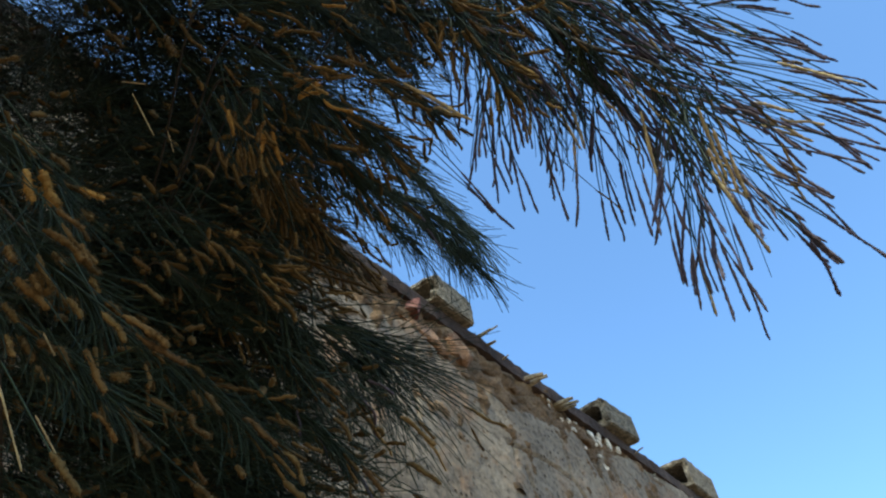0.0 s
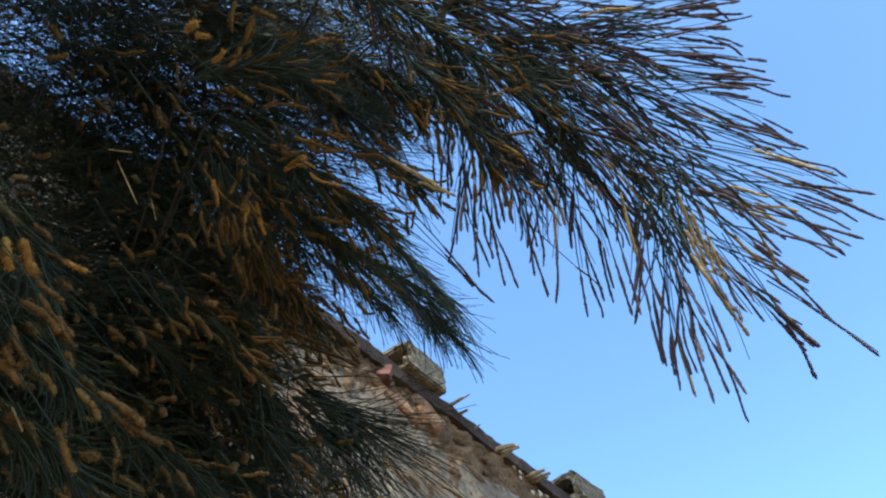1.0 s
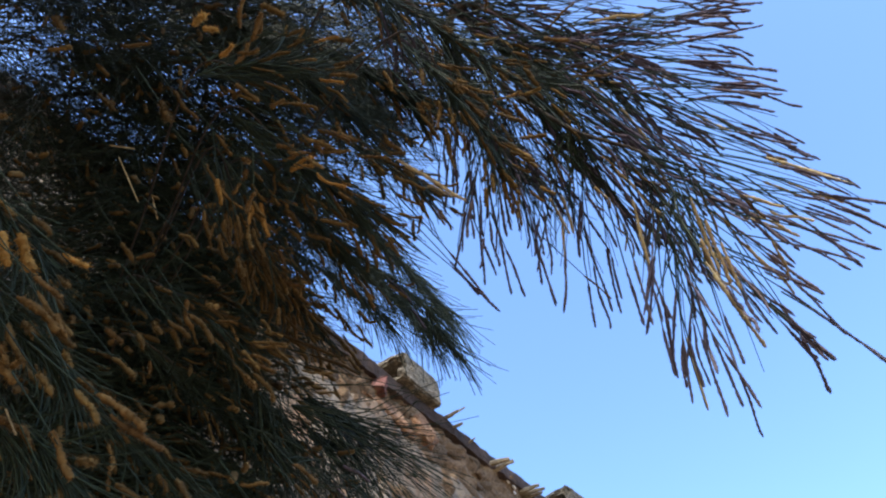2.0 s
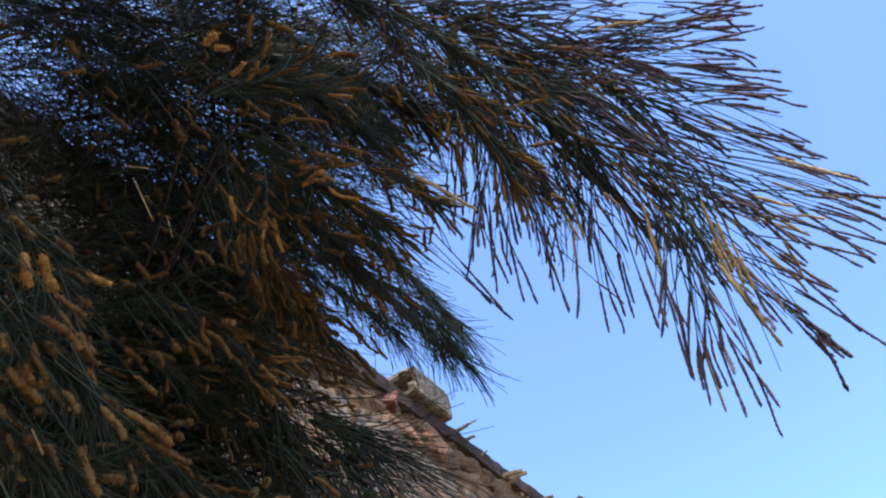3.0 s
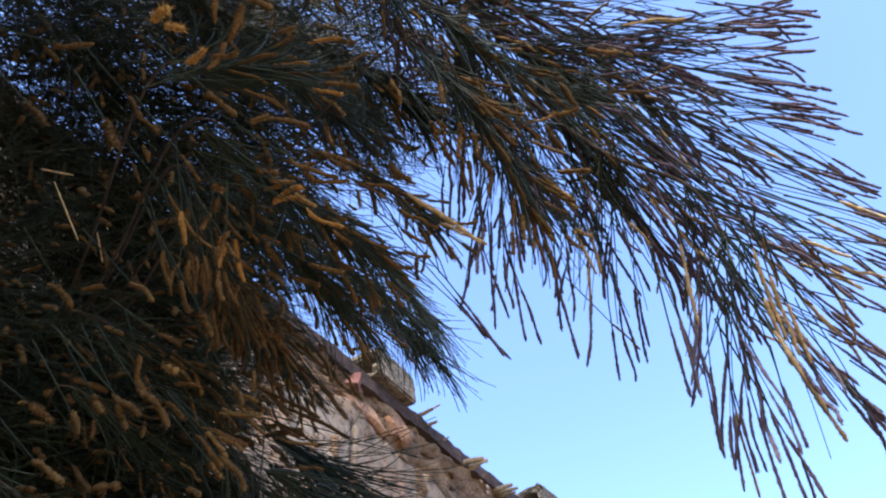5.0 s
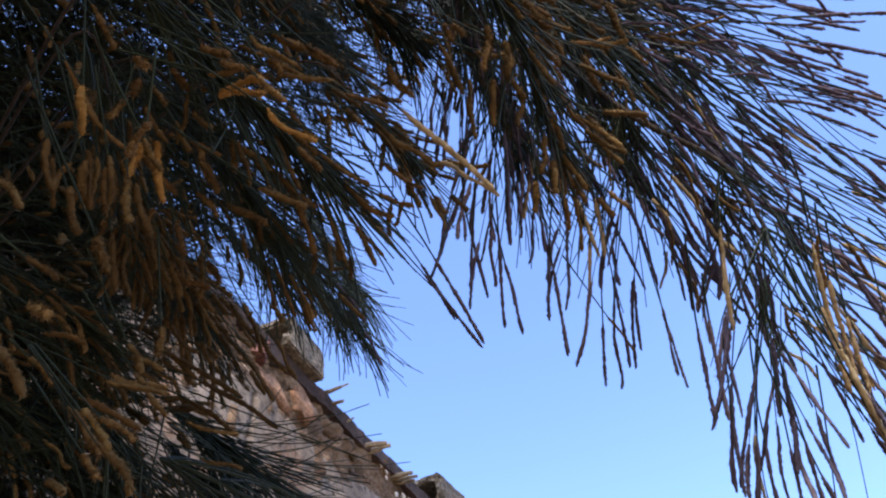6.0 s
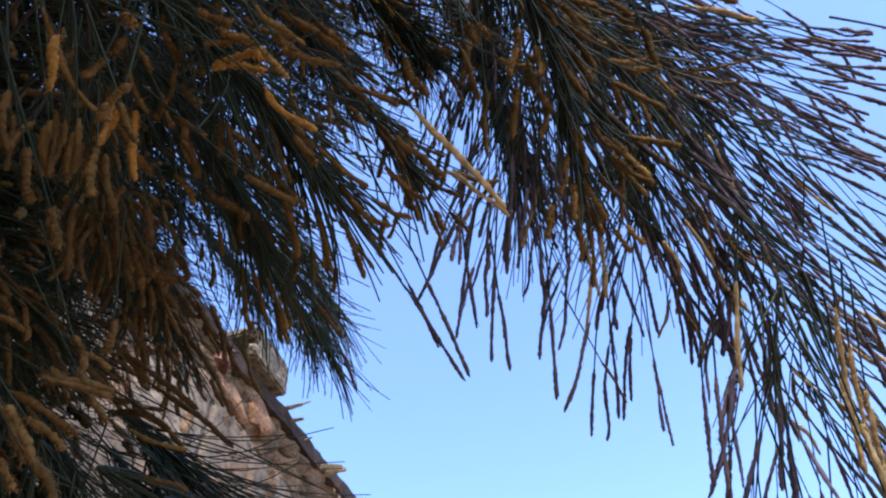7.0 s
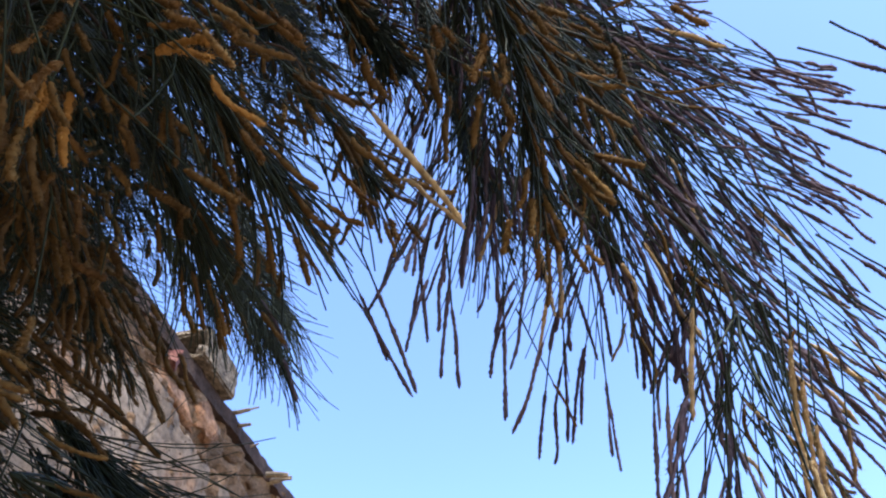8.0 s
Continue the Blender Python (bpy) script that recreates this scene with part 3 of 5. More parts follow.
spray([(0.375, 0.550, 2.520), (0.417, 0.523, 2.496), (0.473, 0.498, 2.464), (0.523, 0.472, 2.426)], 120, 0.070, 0.35, 0.30, 0.0018, RUSTY_SHADE, 0.15, 0.00050, True, 0.00)
spray([(0.414, 0.628, 2.599), (0.466, 0.600, 2.576), (0.508, 0.579, 2.558)], 380, 0.080, 0.36, 0.12, 0.0018, RUSTY_SHADE, 0.25, 0.00050, True, 0.00)
spray([(0.690, 1.000, 2.951), (0.790, 0.968, 2.928), (0.889, 0.948, 2.913)], 130, 0.110, 0.30, 0.00, 0.0026, RUSTY_SHADE, 0.30, 0.00090, False, 0.00)
spray([(0.744, 0.943, 2.959), (0.836, 0.903, 2.937), (0.935, 0.880, 2.919)], 130, 0.110, 0.30, 0.00, 0.0026, RUSTY_SHADE, 0.30, 0.00090, False, 0.00)
spray([(0.411, 0.523, 2.373), (0.461, 0.513, 2.351), (0.515, 0.513, 2.330)], 110, 0.060, 0.34, 0.40, 0.0019, RUSTY_SHADE, 0.35, 0.00050, True, 0.00)
spray([(0.457, 0.620, 2.414), (0.494, 0.601, 2.406), (0.527, 0.592, 2.399)], 80, 0.050, 0.34, 0.40, 0.0020, RUSTY_SHADE, 0.35, 0.00050, True, 0.00)
spray([(0.819, 0.953, 2.977), (0.926, 0.919, 2.951), (1.016, 0.899, 2.919)], 90, 0.120, 0.22, 0.00, 0.0026, RUSTY_SHADE, 0.35, 0.00100, False, 0.00)
spray([(0.488, 0.793, 2.347), (0.546, 0.793, 2.323), (0.613, 0.803, 2.306)], 130, 0.080, 0.30, 0.05, 0.0018, RUSTY_SHADE, 0.25, 0.00055, True, 0.00)
strand((0.625, 0.367, 2.368), (0.651, 0.334, 2.336), 0)
strand((0.638, 0.382, 2.361), (0.687, 0.321, 2.307), 0)
strand((0.665, 0.383, 2.344), (0.706, 0.309, 2.290), 0)
strand((0.676, 0.397, 2.337), (0.726, 0.332, 2.277), 0)
strand((0.696, 0.418, 2.322), (0.734, 0.380, 2.276), 0)
strand((0.731, 0.414, 2.293), (0.765, 0.401, 2.246), 0)
strand((0.729, 0.403, 2.295), (0.779, 0.370, 2.228), 0)
strand((0.685, 0.408, 2.331), (0.727, 0.348, 2.279), 0)
strand((0.528, 0.350, 2.425), (0.557, 0.311, 2.394), 0)
strand((0.555, 0.381, 2.417), (0.573, 0.322, 2.389), 0)
strand((0.590, 0.373, 2.398), (0.618, 0.334, 2.366), 0)
strand((0.566, 0.379, 2.411), (0.588, 0.338, 2.383), 0)
strand((0.621, 0.378, 2.381), (0.656, 0.335, 2.340), 0)
strand((0.633, 0.383, 2.374), (0.688, 0.321, 2.312), 2)
strand((0.660, 0.376, 2.355), (0.730, 0.348, 2.278), 0)
strand((0.635, 0.394, 2.374), (0.706, 0.322, 2.296), 0)
strand((0.733, 0.416, 2.296), (0.765, 0.402, 2.246), 0)
strand((0.536, 0.367, 2.423), (0.560, 0.317, 2.394), 0)
spray([(0.441, 0.575, 2.654), (0.499, 0.552, 2.624), (0.539, 0.537, 2.593)], 260, 0.080, 0.34, 0.10, 0.0018, RUSTY_SHADE, 0.25, 0.00050, True, 0.00)
strand((0.521, 0.765, 2.345), (0.564, 0.711, 2.306), 3)
strand((0.550, 0.762, 2.345), (0.590, 0.705, 2.304), 3)
strand((0.556, 0.757, 2.329), (0.575, 0.718, 2.293), 3)
strand((0.527, 0.765, 2.356), (0.551, 0.730, 2.317), 3)
strand((0.565, 0.764, 2.381), (0.564, 0.733, 2.348), 3)
strand((0.568, 0.754, 2.400), (0.573, 0.731, 2.357), 3)
strand((0.589, 0.753, 2.403), (0.609, 0.725, 2.348), 3)
bare_strand((0.577, 0.761, 2.347), (0.609, 0.717, 2.324), (0.647, 0.680, 2.310))
bare_strand((0.588, 0.766, 2.335), (0.605, 0.727, 2.320), (0.619, 0.700, 2.325))
bare_strand((0.594, 0.770, 2.326), (0.608, 0.738, 2.308), (0.628, 0.723, 2.301))
bare_strand((0.605, 0.769, 2.351), (0.623, 0.727, 2.335), (0.654, 0.694, 2.325))
glint_needle((0.370, 0.698, 2.047), (0.396, 0.703, 2.020))
glint_needle((0.389, 0.698, 2.042), (0.403, 0.695, 2.028))
glint_needle((0.346, 0.702, 2.299), (0.373, 0.706, 2.280))
glint_needle((0.378, 0.704, 2.293), (0.389, 0.705, 2.278))
glint_needle((0.336, 0.691, 2.284), (0.347, 0.678, 2.279))
glint_needle((0.378, 0.714, 2.096), (0.387, 0.711, 2.085))
spray([(0.477, 0.558, 2.654), (0.557, 0.543, 2.584), (0.620, 0.538, 2.540)], 230, 0.100, 0.32, 0.12, 0.0018, RUSTY_SHADE, 0.30, 0.00050, True, 0.00)
spray([(0.461, 0.499, 2.600), (0.515, 0.480, 2.566), (0.554, 0.463, 2.540)], 170, 0.080, 0.34, 0.15, 0.0018, RUSTY_SHADE, 0.25, 0.00050, True, 0.00)
spray([(0.255, 0.664, 2.741), (0.337, 0.619, 2.732), (0.411, 0.582, 2.712)], 230, 0.100, 0.36, 0.15, 0.0020, RUSTY_SHADE, 0.15, 0.00060, False, 0.00)
flower((0.428, 0.666, 2.309), (0.434, 0.672, 2.298), 0.0023, 4)
flower((0.426, 0.685, 2.311), (0.436, 0.695, 2.294), 0.0024, 1)
flower((0.433, 0.679, 2.301), (0.440, 0.685, 2.288), 0.0023, 1)
flower((0.420, 0.688, 2.299), (0.422, 0.694, 2.287), 0.0019, 1)
flower((0.412, 0.661, 2.315), (0.413, 0.667, 2.305), 0.0019, 1)
flower((0.409, 0.653, 2.319), (0.411, 0.656, 2.311), 0.0021, 1)
flower((0.420, 0.661, 2.324), (0.435, 0.659, 2.315), 0.0017, 3)
flower((0.431, 0.655, 2.325), (0.443, 0.654, 2.316), 0.0017, 3)
flower((0.441, 0.654, 2.323), (0.451, 0.644, 2.317), 0.0017, 1)
flower((0.432, 0.667, 2.319), (0.436, 0.663, 2.313), 0.0014, 1)
flower((0.413, 0.651, 2.320), (0.421, 0.648, 2.313), 0.0016, 3)
flower((0.401, 0.650, 2.322), (0.405, 0.646, 2.316), 0.0021, 1)
flower((0.419, 0.628, 2.317), (0.422, 0.614, 2.315), 0.0018, 1)
flower((0.428, 0.629, 2.315), (0.430, 0.609, 2.315), 0.0025, 4)
flower((0.428, 0.623, 2.312), (0.433, 0.611, 2.308), 0.0020, 4)
flower((0.437, 0.611, 2.303), (0.455, 0.599, 2.295), 0.0019, 4)
flower((0.426, 0.606, 2.323), (0.431, 0.602, 2.316), 0.0020, 1)
flower((0.415, 0.607, 2.324), (0.432, 0.595, 2.318), 0.0018, 3)
flower((0.427, 0.589, 2.321), (0.437, 0.582, 2.314), 0.0020, 1)
flower((0.432, 0.605, 2.321), (0.443, 0.587, 2.317), 0.0018, 3)
flower((0.460, 0.612, 2.311), (0.470, 0.607, 2.303), 0.0019, 1)
flower((0.473, 0.611, 2.328), (0.492, 0.596, 2.317), 0.0018, 3)
flower((0.496, 0.612, 2.340), (0.517, 0.597, 2.326), 0.0024, 1)
flower((0.498, 0.592, 2.343), (0.513, 0.579, 2.331), 0.0018, 1)
flower((0.461, 0.592, 2.347), (0.473, 0.576, 2.339), 0.0019, 1)
flower((0.457, 0.596, 2.348), (0.467, 0.587, 2.339), 0.0017, 3)
flower((0.483, 0.581, 2.336), (0.501, 0.566, 2.323), 0.0021, 3)
flower((0.503, 0.567, 2.330), (0.523, 0.548, 2.313), 0.0017, 2)
flower((0.509, 0.565, 2.342), (0.516, 0.547, 2.332), 0.0017, 3)
flower((0.458, 0.539, 2.363), (0.464, 0.539, 2.355), 0.0023, 1)
flower((0.460, 0.536, 2.363), (0.464, 0.533, 2.355), 0.0018, 1)
flower((0.495, 0.541, 2.381), (0.517, 0.550, 2.364), 0.0022, 3)
flower((0.481, 0.532, 2.376), (0.486, 0.519, 2.367), 0.0019, 3)
flower((0.484, 0.520, 2.375), (0.490, 0.506, 2.364), 0.0020, 3)
flower((0.449, 0.640, 2.326), (0.466, 0.630, 2.317), 0.0017, 3)
flower((0.476, 0.635, 2.330), (0.493, 0.624, 2.319), 0.0019, 3)
flower((0.470, 0.637, 2.342), (0.486, 0.632, 2.330), 0.0017, 3)
flower((0.462, 0.666, 2.322), (0.473, 0.661, 2.313), 0.0019, 3)
flower((0.458, 0.705, 2.312), (0.475, 0.711, 2.293), 0.0022, 3)
flower((0.467, 0.702, 2.311), (0.480, 0.707, 2.293), 0.0020, 3)
flower((0.465, 0.694, 2.317), (0.478, 0.695, 2.303), 0.0019, 3)
flower((0.477, 0.705, 2.317), (0.487, 0.704, 2.304), 0.0018, 3)
flower((0.460, 0.687, 2.322), (0.463, 0.691, 2.311), 0.0018, 1)
flower((0.455, 0.709, 2.310), (0.474, 0.709, 2.294), 0.0020, 3)
flower((0.488, 0.699, 2.328), (0.499, 0.699, 2.314), 0.0019, 3)
flower((0.499, 0.695, 2.338), (0.510, 0.699, 2.320), 0.0020, 3)
flower((0.521, 0.665, 2.334), (0.539, 0.663, 2.315), 0.0015, 1)
flower((0.489, 0.713, 2.253), (0.505, 0.694, 2.250), 0.0020, 3)
flower((0.478, 0.704, 2.224), (0.491, 0.698, 2.212), 0.0021, 3)
flower((0.483, 0.701, 2.223), (0.494, 0.692, 2.216), 0.0019, 1)
flower((0.488, 0.708, 2.214), (0.493, 0.703, 2.205), 0.0019, 1)
flower((0.543, 0.722, 2.279), (0.557, 0.702, 2.273), 0.0015, 3)
flower((0.558, 0.722, 2.267), (0.568, 0.705, 2.261), 0.0015, 3)
flower((0.501, 0.719, 2.282), (0.510, 0.708, 2.276), 0.0018, 3)
flower((0.558, 0.713, 2.369), (0.574, 0.710, 2.349), 0.0024, 3)
flower((0.570, 0.711, 2.362), (0.588, 0.703, 2.343), 0.0023, 3)
flower((0.583, 0.709, 2.367), (0.600, 0.704, 2.346), 0.0020, 3)
flower((0.573, 0.723, 2.353), (0.595, 0.714, 2.330), 0.0015, 3)
flower((0.550, 0.718, 2.371), (0.564, 0.710, 2.356), 0.0023, 3)
flower((0.527, 0.667, 2.384), (0.542, 0.659, 2.370), 0.0017, 3)
flower((0.541, 0.654, 2.382), (0.559, 0.645, 2.365), 0.0014, 3)
flower((0.569, 0.660, 2.375), (0.588, 0.651, 2.355), 0.0014, 0)
flower((0.596, 0.657, 2.358), (0.609, 0.652, 2.338), 0.0013, 0)
flower((0.575, 0.687, 2.408), (0.598, 0.681, 2.385), 0.0017, 3)
flower((0.326, 0.689, 2.156), (0.338, 0.690, 2.142), 0.0032, 4)
flower((0.332, 0.685, 2.158), (0.348, 0.686, 2.144), 0.0038, 4)
flower((0.329, 0.660, 2.142), (0.339, 0.655, 2.134), 0.0018, 3)
flower((0.346, 0.644, 2.114), (0.356, 0.637, 2.109), 0.0017, 4)
flower((0.346, 0.667, 2.120), (0.359, 0.661, 2.112), 0.0019, 1)
flower((0.348, 0.681, 2.119), (0.369, 0.676, 2.109), 0.0028, 1)
flower((0.353, 0.682, 2.131), (0.376, 0.679, 2.117), 0.0020, 1)
flower((0.365, 0.676, 2.120), (0.373, 0.674, 2.109), 0.0020, 1)
flower((0.353, 0.698, 2.101), (0.371, 0.692, 2.091), 0.0031, 1)
flower((0.357, 0.694, 2.104), (0.363, 0.691, 2.095), 0.0022, 1)
flower((0.353, 0.688, 2.111), (0.367, 0.687, 2.097), 0.0022, 3)
flower((0.366, 0.697, 2.098), (0.367, 0.687, 2.098), 0.0020, 1)
flower((0.372, 0.678, 2.087), (0.381, 0.674, 2.078), 0.0020, 3)
flower((0.385, 0.666, 2.080), (0.399, 0.662, 2.068), 0.0022, 3)
flower((0.393, 0.662, 2.081), (0.414, 0.652, 2.069), 0.0027, 1)
flower((0.341, 0.693, 2.109), (0.347, 0.690, 2.101), 0.0022, 1)
flower((0.452, 0.724, 2.267), (0.456, 0.714, 2.259), 0.0029, 1)
flower((0.470, 0.736, 2.276), (0.479, 0.720, 2.269), 0.0017, 1)
flower((0.502, 0.730, 2.278), (0.516, 0.708, 2.270), 0.0022, 1)
flower((0.501, 0.747, 2.265), (0.517, 0.738, 2.247), 0.0030, 1)
flower((0.501, 0.743, 2.269), (0.521, 0.723, 2.257), 0.0024, 1)
flower((0.428, 0.734, 2.231), (0.434, 0.729, 2.220), 0.0025, 3)
flower((0.378, 0.567, 2.360), (0.385, 0.549, 2.352), 0.0016, 4)
flower((0.388, 0.601, 2.389), (0.397, 0.584, 2.380), 0.0018, 1)
flower((0.400, 0.582, 2.362), (0.411, 0.567, 2.352), 0.0017, 4)
flower((0.339, 0.595, 2.281), (0.339, 0.582, 2.276), 0.0019, 4)
flower((0.318, 0.594, 2.284), (0.318, 0.582, 2.278), 0.0026, 4)
flower((0.323, 0.591, 2.284), (0.328, 0.583, 2.277), 0.0021, 4)
flower((0.348, 0.601, 2.324), (0.354, 0.586, 2.318), 0.0019, 1)
flower((0.362, 0.576, 2.350), (0.365, 0.562, 2.343), 0.0016, 3)
flower((0.388, 0.612, 2.334), (0.390, 0.600, 2.327), 0.0020, 1)
flower((0.426, 0.608, 2.357), (0.448, 0.587, 2.345), 0.0028, 1)
flower((0.336, 0.633, 2.260), (0.345, 0.632, 2.249), 0.0030, 3)
flower((0.300, 0.627, 2.265), (0.310, 0.612, 2.262), 0.0017, 3)
flower((0.274, 0.676, 2.294), (0.282, 0.662, 2.291), 0.0021, 3)
flower((0.284, 0.668, 2.186), (0.291, 0.657, 2.185), 0.0019, 3)
flower((0.310, 0.675, 2.295), (0.323, 0.671, 2.285), 0.0023, 3)
flower((0.337, 0.576, 2.353), (0.351, 0.566, 2.344), 0.0032, 3)
flower((0.263, 0.662, 2.301), (0.273, 0.659, 2.292), 0.0027, 3)
flower((0.390, 0.673, 2.318), (0.428, 0.665, 2.299), 0.0018, 1)
flower((0.425, 0.666, 2.312), (0.434, 0.670, 2.294), 0.0018, 4)
flower((0.420, 0.683, 2.305), (0.435, 0.687, 2.285), 0.0018, 1)
flower((0.429, 0.681, 2.303), (0.437, 0.682, 2.287), 0.0018, 1)
flower((0.417, 0.699, 2.308), (0.430, 0.702, 2.289), 0.0017, 3)
flower((0.500, 0.721, 2.123), (0.519, 0.710, 2.107), 0.0026, 1)
flower((0.591, 0.679, 2.155), (0.609, 0.665, 2.134), 0.0026, 1)
flower((0.559, 0.710, 2.153), (0.569, 0.702, 2.136), 0.0024, 3)
flower((0.578, 0.699, 2.118), (0.588, 0.689, 2.101), 0.0025, 1)
flower((0.542, 0.712, 2.178), (0.554, 0.701, 2.164), 0.0023, 1)
flower((0.596, 0.678, 2.121), (0.610, 0.662, 2.104), 0.0027, 3)
flower((0.469, 0.725, 2.108), (0.480, 0.717, 2.094), 0.0025, 3)
flower((0.480, 0.723, 2.070), (0.491, 0.714, 2.059), 0.0026, 3)
flower((0.390, 0.681, 2.070), (0.406, 0.679, 2.055), 0.0024, 1)
flower((0.401, 0.660, 2.074), (0.423, 0.650, 2.065), 0.0023, 1)
flower((0.392, 0.667, 2.008), (0.407, 0.663, 1.995), 0.0023, 3)
flower((0.528, 0.715, 2.111), (0.542, 0.708, 2.091), 0.0022, 3)
flower((0.633, 0.658, 2.179), (0.652, 0.636, 2.158), 0.0017, 3)
cluster((0.411, 0.657, 2.314), (0.82, 0.19, -0.54), 0.018, 3, 0.020, 0.0024, SUNLIT_MIX)
cluster((0.430, 0.664, 2.304), (0.74, 0.39, -0.54), 0.018, 4, 0.020, 0.0024, RUSTY_SHADE)
cluster((0.422, 0.627, 2.321), (0.82, -0.46, -0.35), 0.018, 4, 0.020, 0.0024, SUNLIT_MIX)
cluster((0.460, 0.681, 2.306), (0.82, 0.19, -0.54), 0.018, 5, 0.020, 0.0024, RUSTY_SHADE)
cluster((0.418, 0.684, 2.294), (0.74, 0.39, -0.54), 0.018, 4, 0.020, 0.0024, MIXED)
cluster((0.459, 0.639, 2.319), (0.84, -0.39, -0.38), 0.018, 4, 0.020, 0.0024, MIXED)
cluster((0.371, 0.663, 2.319), (0.87, -0.04, -0.50), 0.018, 3, 0.020, 0.0024, MIXED)
cluster((0.396, 0.576, 2.353), (0.72, -0.65, -0.24), 0.018, 4, 0.020, 0.0024, MIXED)
cluster((0.348, 0.613, 2.335), (-0.11, -0.94, 0.33), 0.018, 3, 0.020, 0.0024, SUNLIT_MIX)
cluster((0.502, 0.695, 2.315), (0.87, -0.12, -0.48), 0.018, 4, 0.020, 0.0024, RUSTY_SHADE)
cluster((0.435, 0.720, 2.271), (0.87, -0.04, -0.50), 0.018, 4, 0.020, 0.0024, RUSTY_SHADE)
cluster((0.460, 0.602, 2.324), (0.84, -0.39, -0.38), 0.018, 3, 0.020, 0.0024, MIXED)
cluster((0.486, 0.725, 2.270), (0.86, -0.26, -0.44), 0.018, 4, 0.020, 0.0024, RUSTY_SHADE)
cluster((0.445, 0.734, 2.238), (0.87, -0.18, -0.46), 0.018, 4, 0.020, 0.0024, MIXED)
cluster((0.465, 0.535, 2.375), (0.78, 0.31, -0.54), 0.018, 4, 0.020, 0.0024, RUSTY_SHADE)
cluster((0.506, 0.515, 2.382), (0.86, 0.01, -0.51), 0.018, 4, 0.020, 0.0024, RUSTY_SHADE)
cluster((0.491, 0.461, 2.391), (0.72, -0.65, -0.24), 0.018, 3, 0.020, 0.0024, RUSTY_SHADE)
cluster((0.356, 0.700, 2.134), (0.90, -0.09, -0.43), 0.020, 2, 0.014, 0.0024, MIXED)
cluster((0.369, 0.707, 2.107), (0.88, 0.05, -0.47), 0.020, 2, 0.014, 0.0024, RUSTY_SHADE)
cluster((0.405, 0.687, 2.092), (0.90, -0.09, -0.43), 0.020, 2, 0.014, 0.0024, RUSTY_SHADE)
cluster((0.423, 0.740, 2.187), (0.90, -0.09, -0.43), 0.020, 2, 0.014, 0.0024, RUSTY_SHADE)
cluster((0.528, 0.769, 2.172), (0.89, -0.24, -0.38), 0.020, 3, 0.014, 0.0024, RUSTY_SHADE)
cluster((0.605, 0.757, 2.200), (0.89, -0.24, -0.38), 0.020, 3, 0.014, 0.0024, RUSTY_SHADE)
cluster((0.457, 0.750, 2.110), (0.90, -0.09, -0.43), 0.020, 3, 0.014, 0.0024, RUSTY_SHADE)
cluster((0.697, 0.429, 2.338), (0.85, -0.11, -0.52), 0.016, 4, 0.034, 0.0016, PALE)
cluster((0.706, 0.400, 2.314), (0.83, -0.27, -0.49), 0.016, 4, 0.034, 0.0016, PALE)
cluster((0.669, 0.408, 2.345), (0.85, -0.16, -0.51), 0.016, 3, 0.034, 0.0016, PALE)
cluster((0.638, 0.484, 2.396), (0.85, -0.06, -0.52), 0.016, 3, 0.034, 0.0016, PALE)
cluster((0.658, 0.437, 2.382), (0.82, -0.29, -0.48), 0.016, 4, 0.034, 0.0016, MAUVE_SHADE)
cluster((0.614, 0.464, 2.410), (0.82, -0.29, -0.48), 0.016, 4, 0.034, 0.0016, MAUVE_SHADE)
cluster((0.572, 0.492, 2.429), (0.85, -0.06, -0.52), 0.016, 4, 0.034, 0.0016, MAUVE_SHADE)
cluster((0.601, 0.411, 2.416), (0.65, -0.68, -0.34), 0.016, 4, 0.034, 0.0016, MAUVE_SHADE)
cluster((0.529, 0.513, 2.440), (0.82, -0.29, -0.48), 0.016, 4, 0.034, 0.0016, MAUVE_SHADE)
cluster((0.553, 0.430, 2.438), (0.57, -0.78, -0.28), 0.016, 4, 0.034, 0.0016, MAUVE_SHADE)
cluster((0.640, 0.412, 2.402), (0.78, -0.43, -0.45), 0.016, 4, 0.034, 0.0016, MAUVE_SHADE)
cluster((0.662, 0.383, 2.385), (0.78, -0.43, -0.45), 0.016, 4, 0.034, 0.0016, MAUVE_SHADE)
cluster((0.670, 0.512, 2.385), (0.85, 0.04, -0.53), 0.016, 2, 0.034, 0.0016, PALE)
limb_foliage([(0.027, 1.042, 2.821), (0.179, 0.907, 2.866), (0.308, 0.790, 2.866), (0.422, 0.683, 2.836)], 155, 24, 0.150, 0.060, 0.30, 0.05, 0.00060, 0.45, 0.36, 0.30)
limb_foliage([(0.109, 1.095, 2.743), (0.251, 0.982, 2.717), (0.344, 0.853, 2.730), (0.444, 0.769, 2.700)], 180, 21, 0.130, 0.055, 0.40, 0.08, 0.00050, 0.45, 0.30, 0.30)
limb_foliage([(0.194, 1.104, 2.620), (0.310, 1.010, 2.638), (0.393, 0.902, 2.642), (0.487, 0.833, 2.627)], 170, 18, 0.120, 0.050, 0.45, 0.10, 0.00050, 0.45, 0.30, 0.30)
limb_foliage([(0.267, 1.094, 2.497), (0.360, 1.012, 2.503), (0.430, 0.921, 2.527), (0.503, 0.864, 2.546)], 175, 17, 0.100, 0.045, 0.45, 0.12, 0.00050, 0.45, 0.30, 0.30)
limb_foliage([(0.320, 1.061, 2.384), (0.403, 0.984, 2.384), (0.448, 0.933, 2.408), (0.498, 0.906, 2.441)], 250, 16, 0.090, 0.040, 0.45, 0.12, 0.00050, 0.45, 0.30, 0.30)
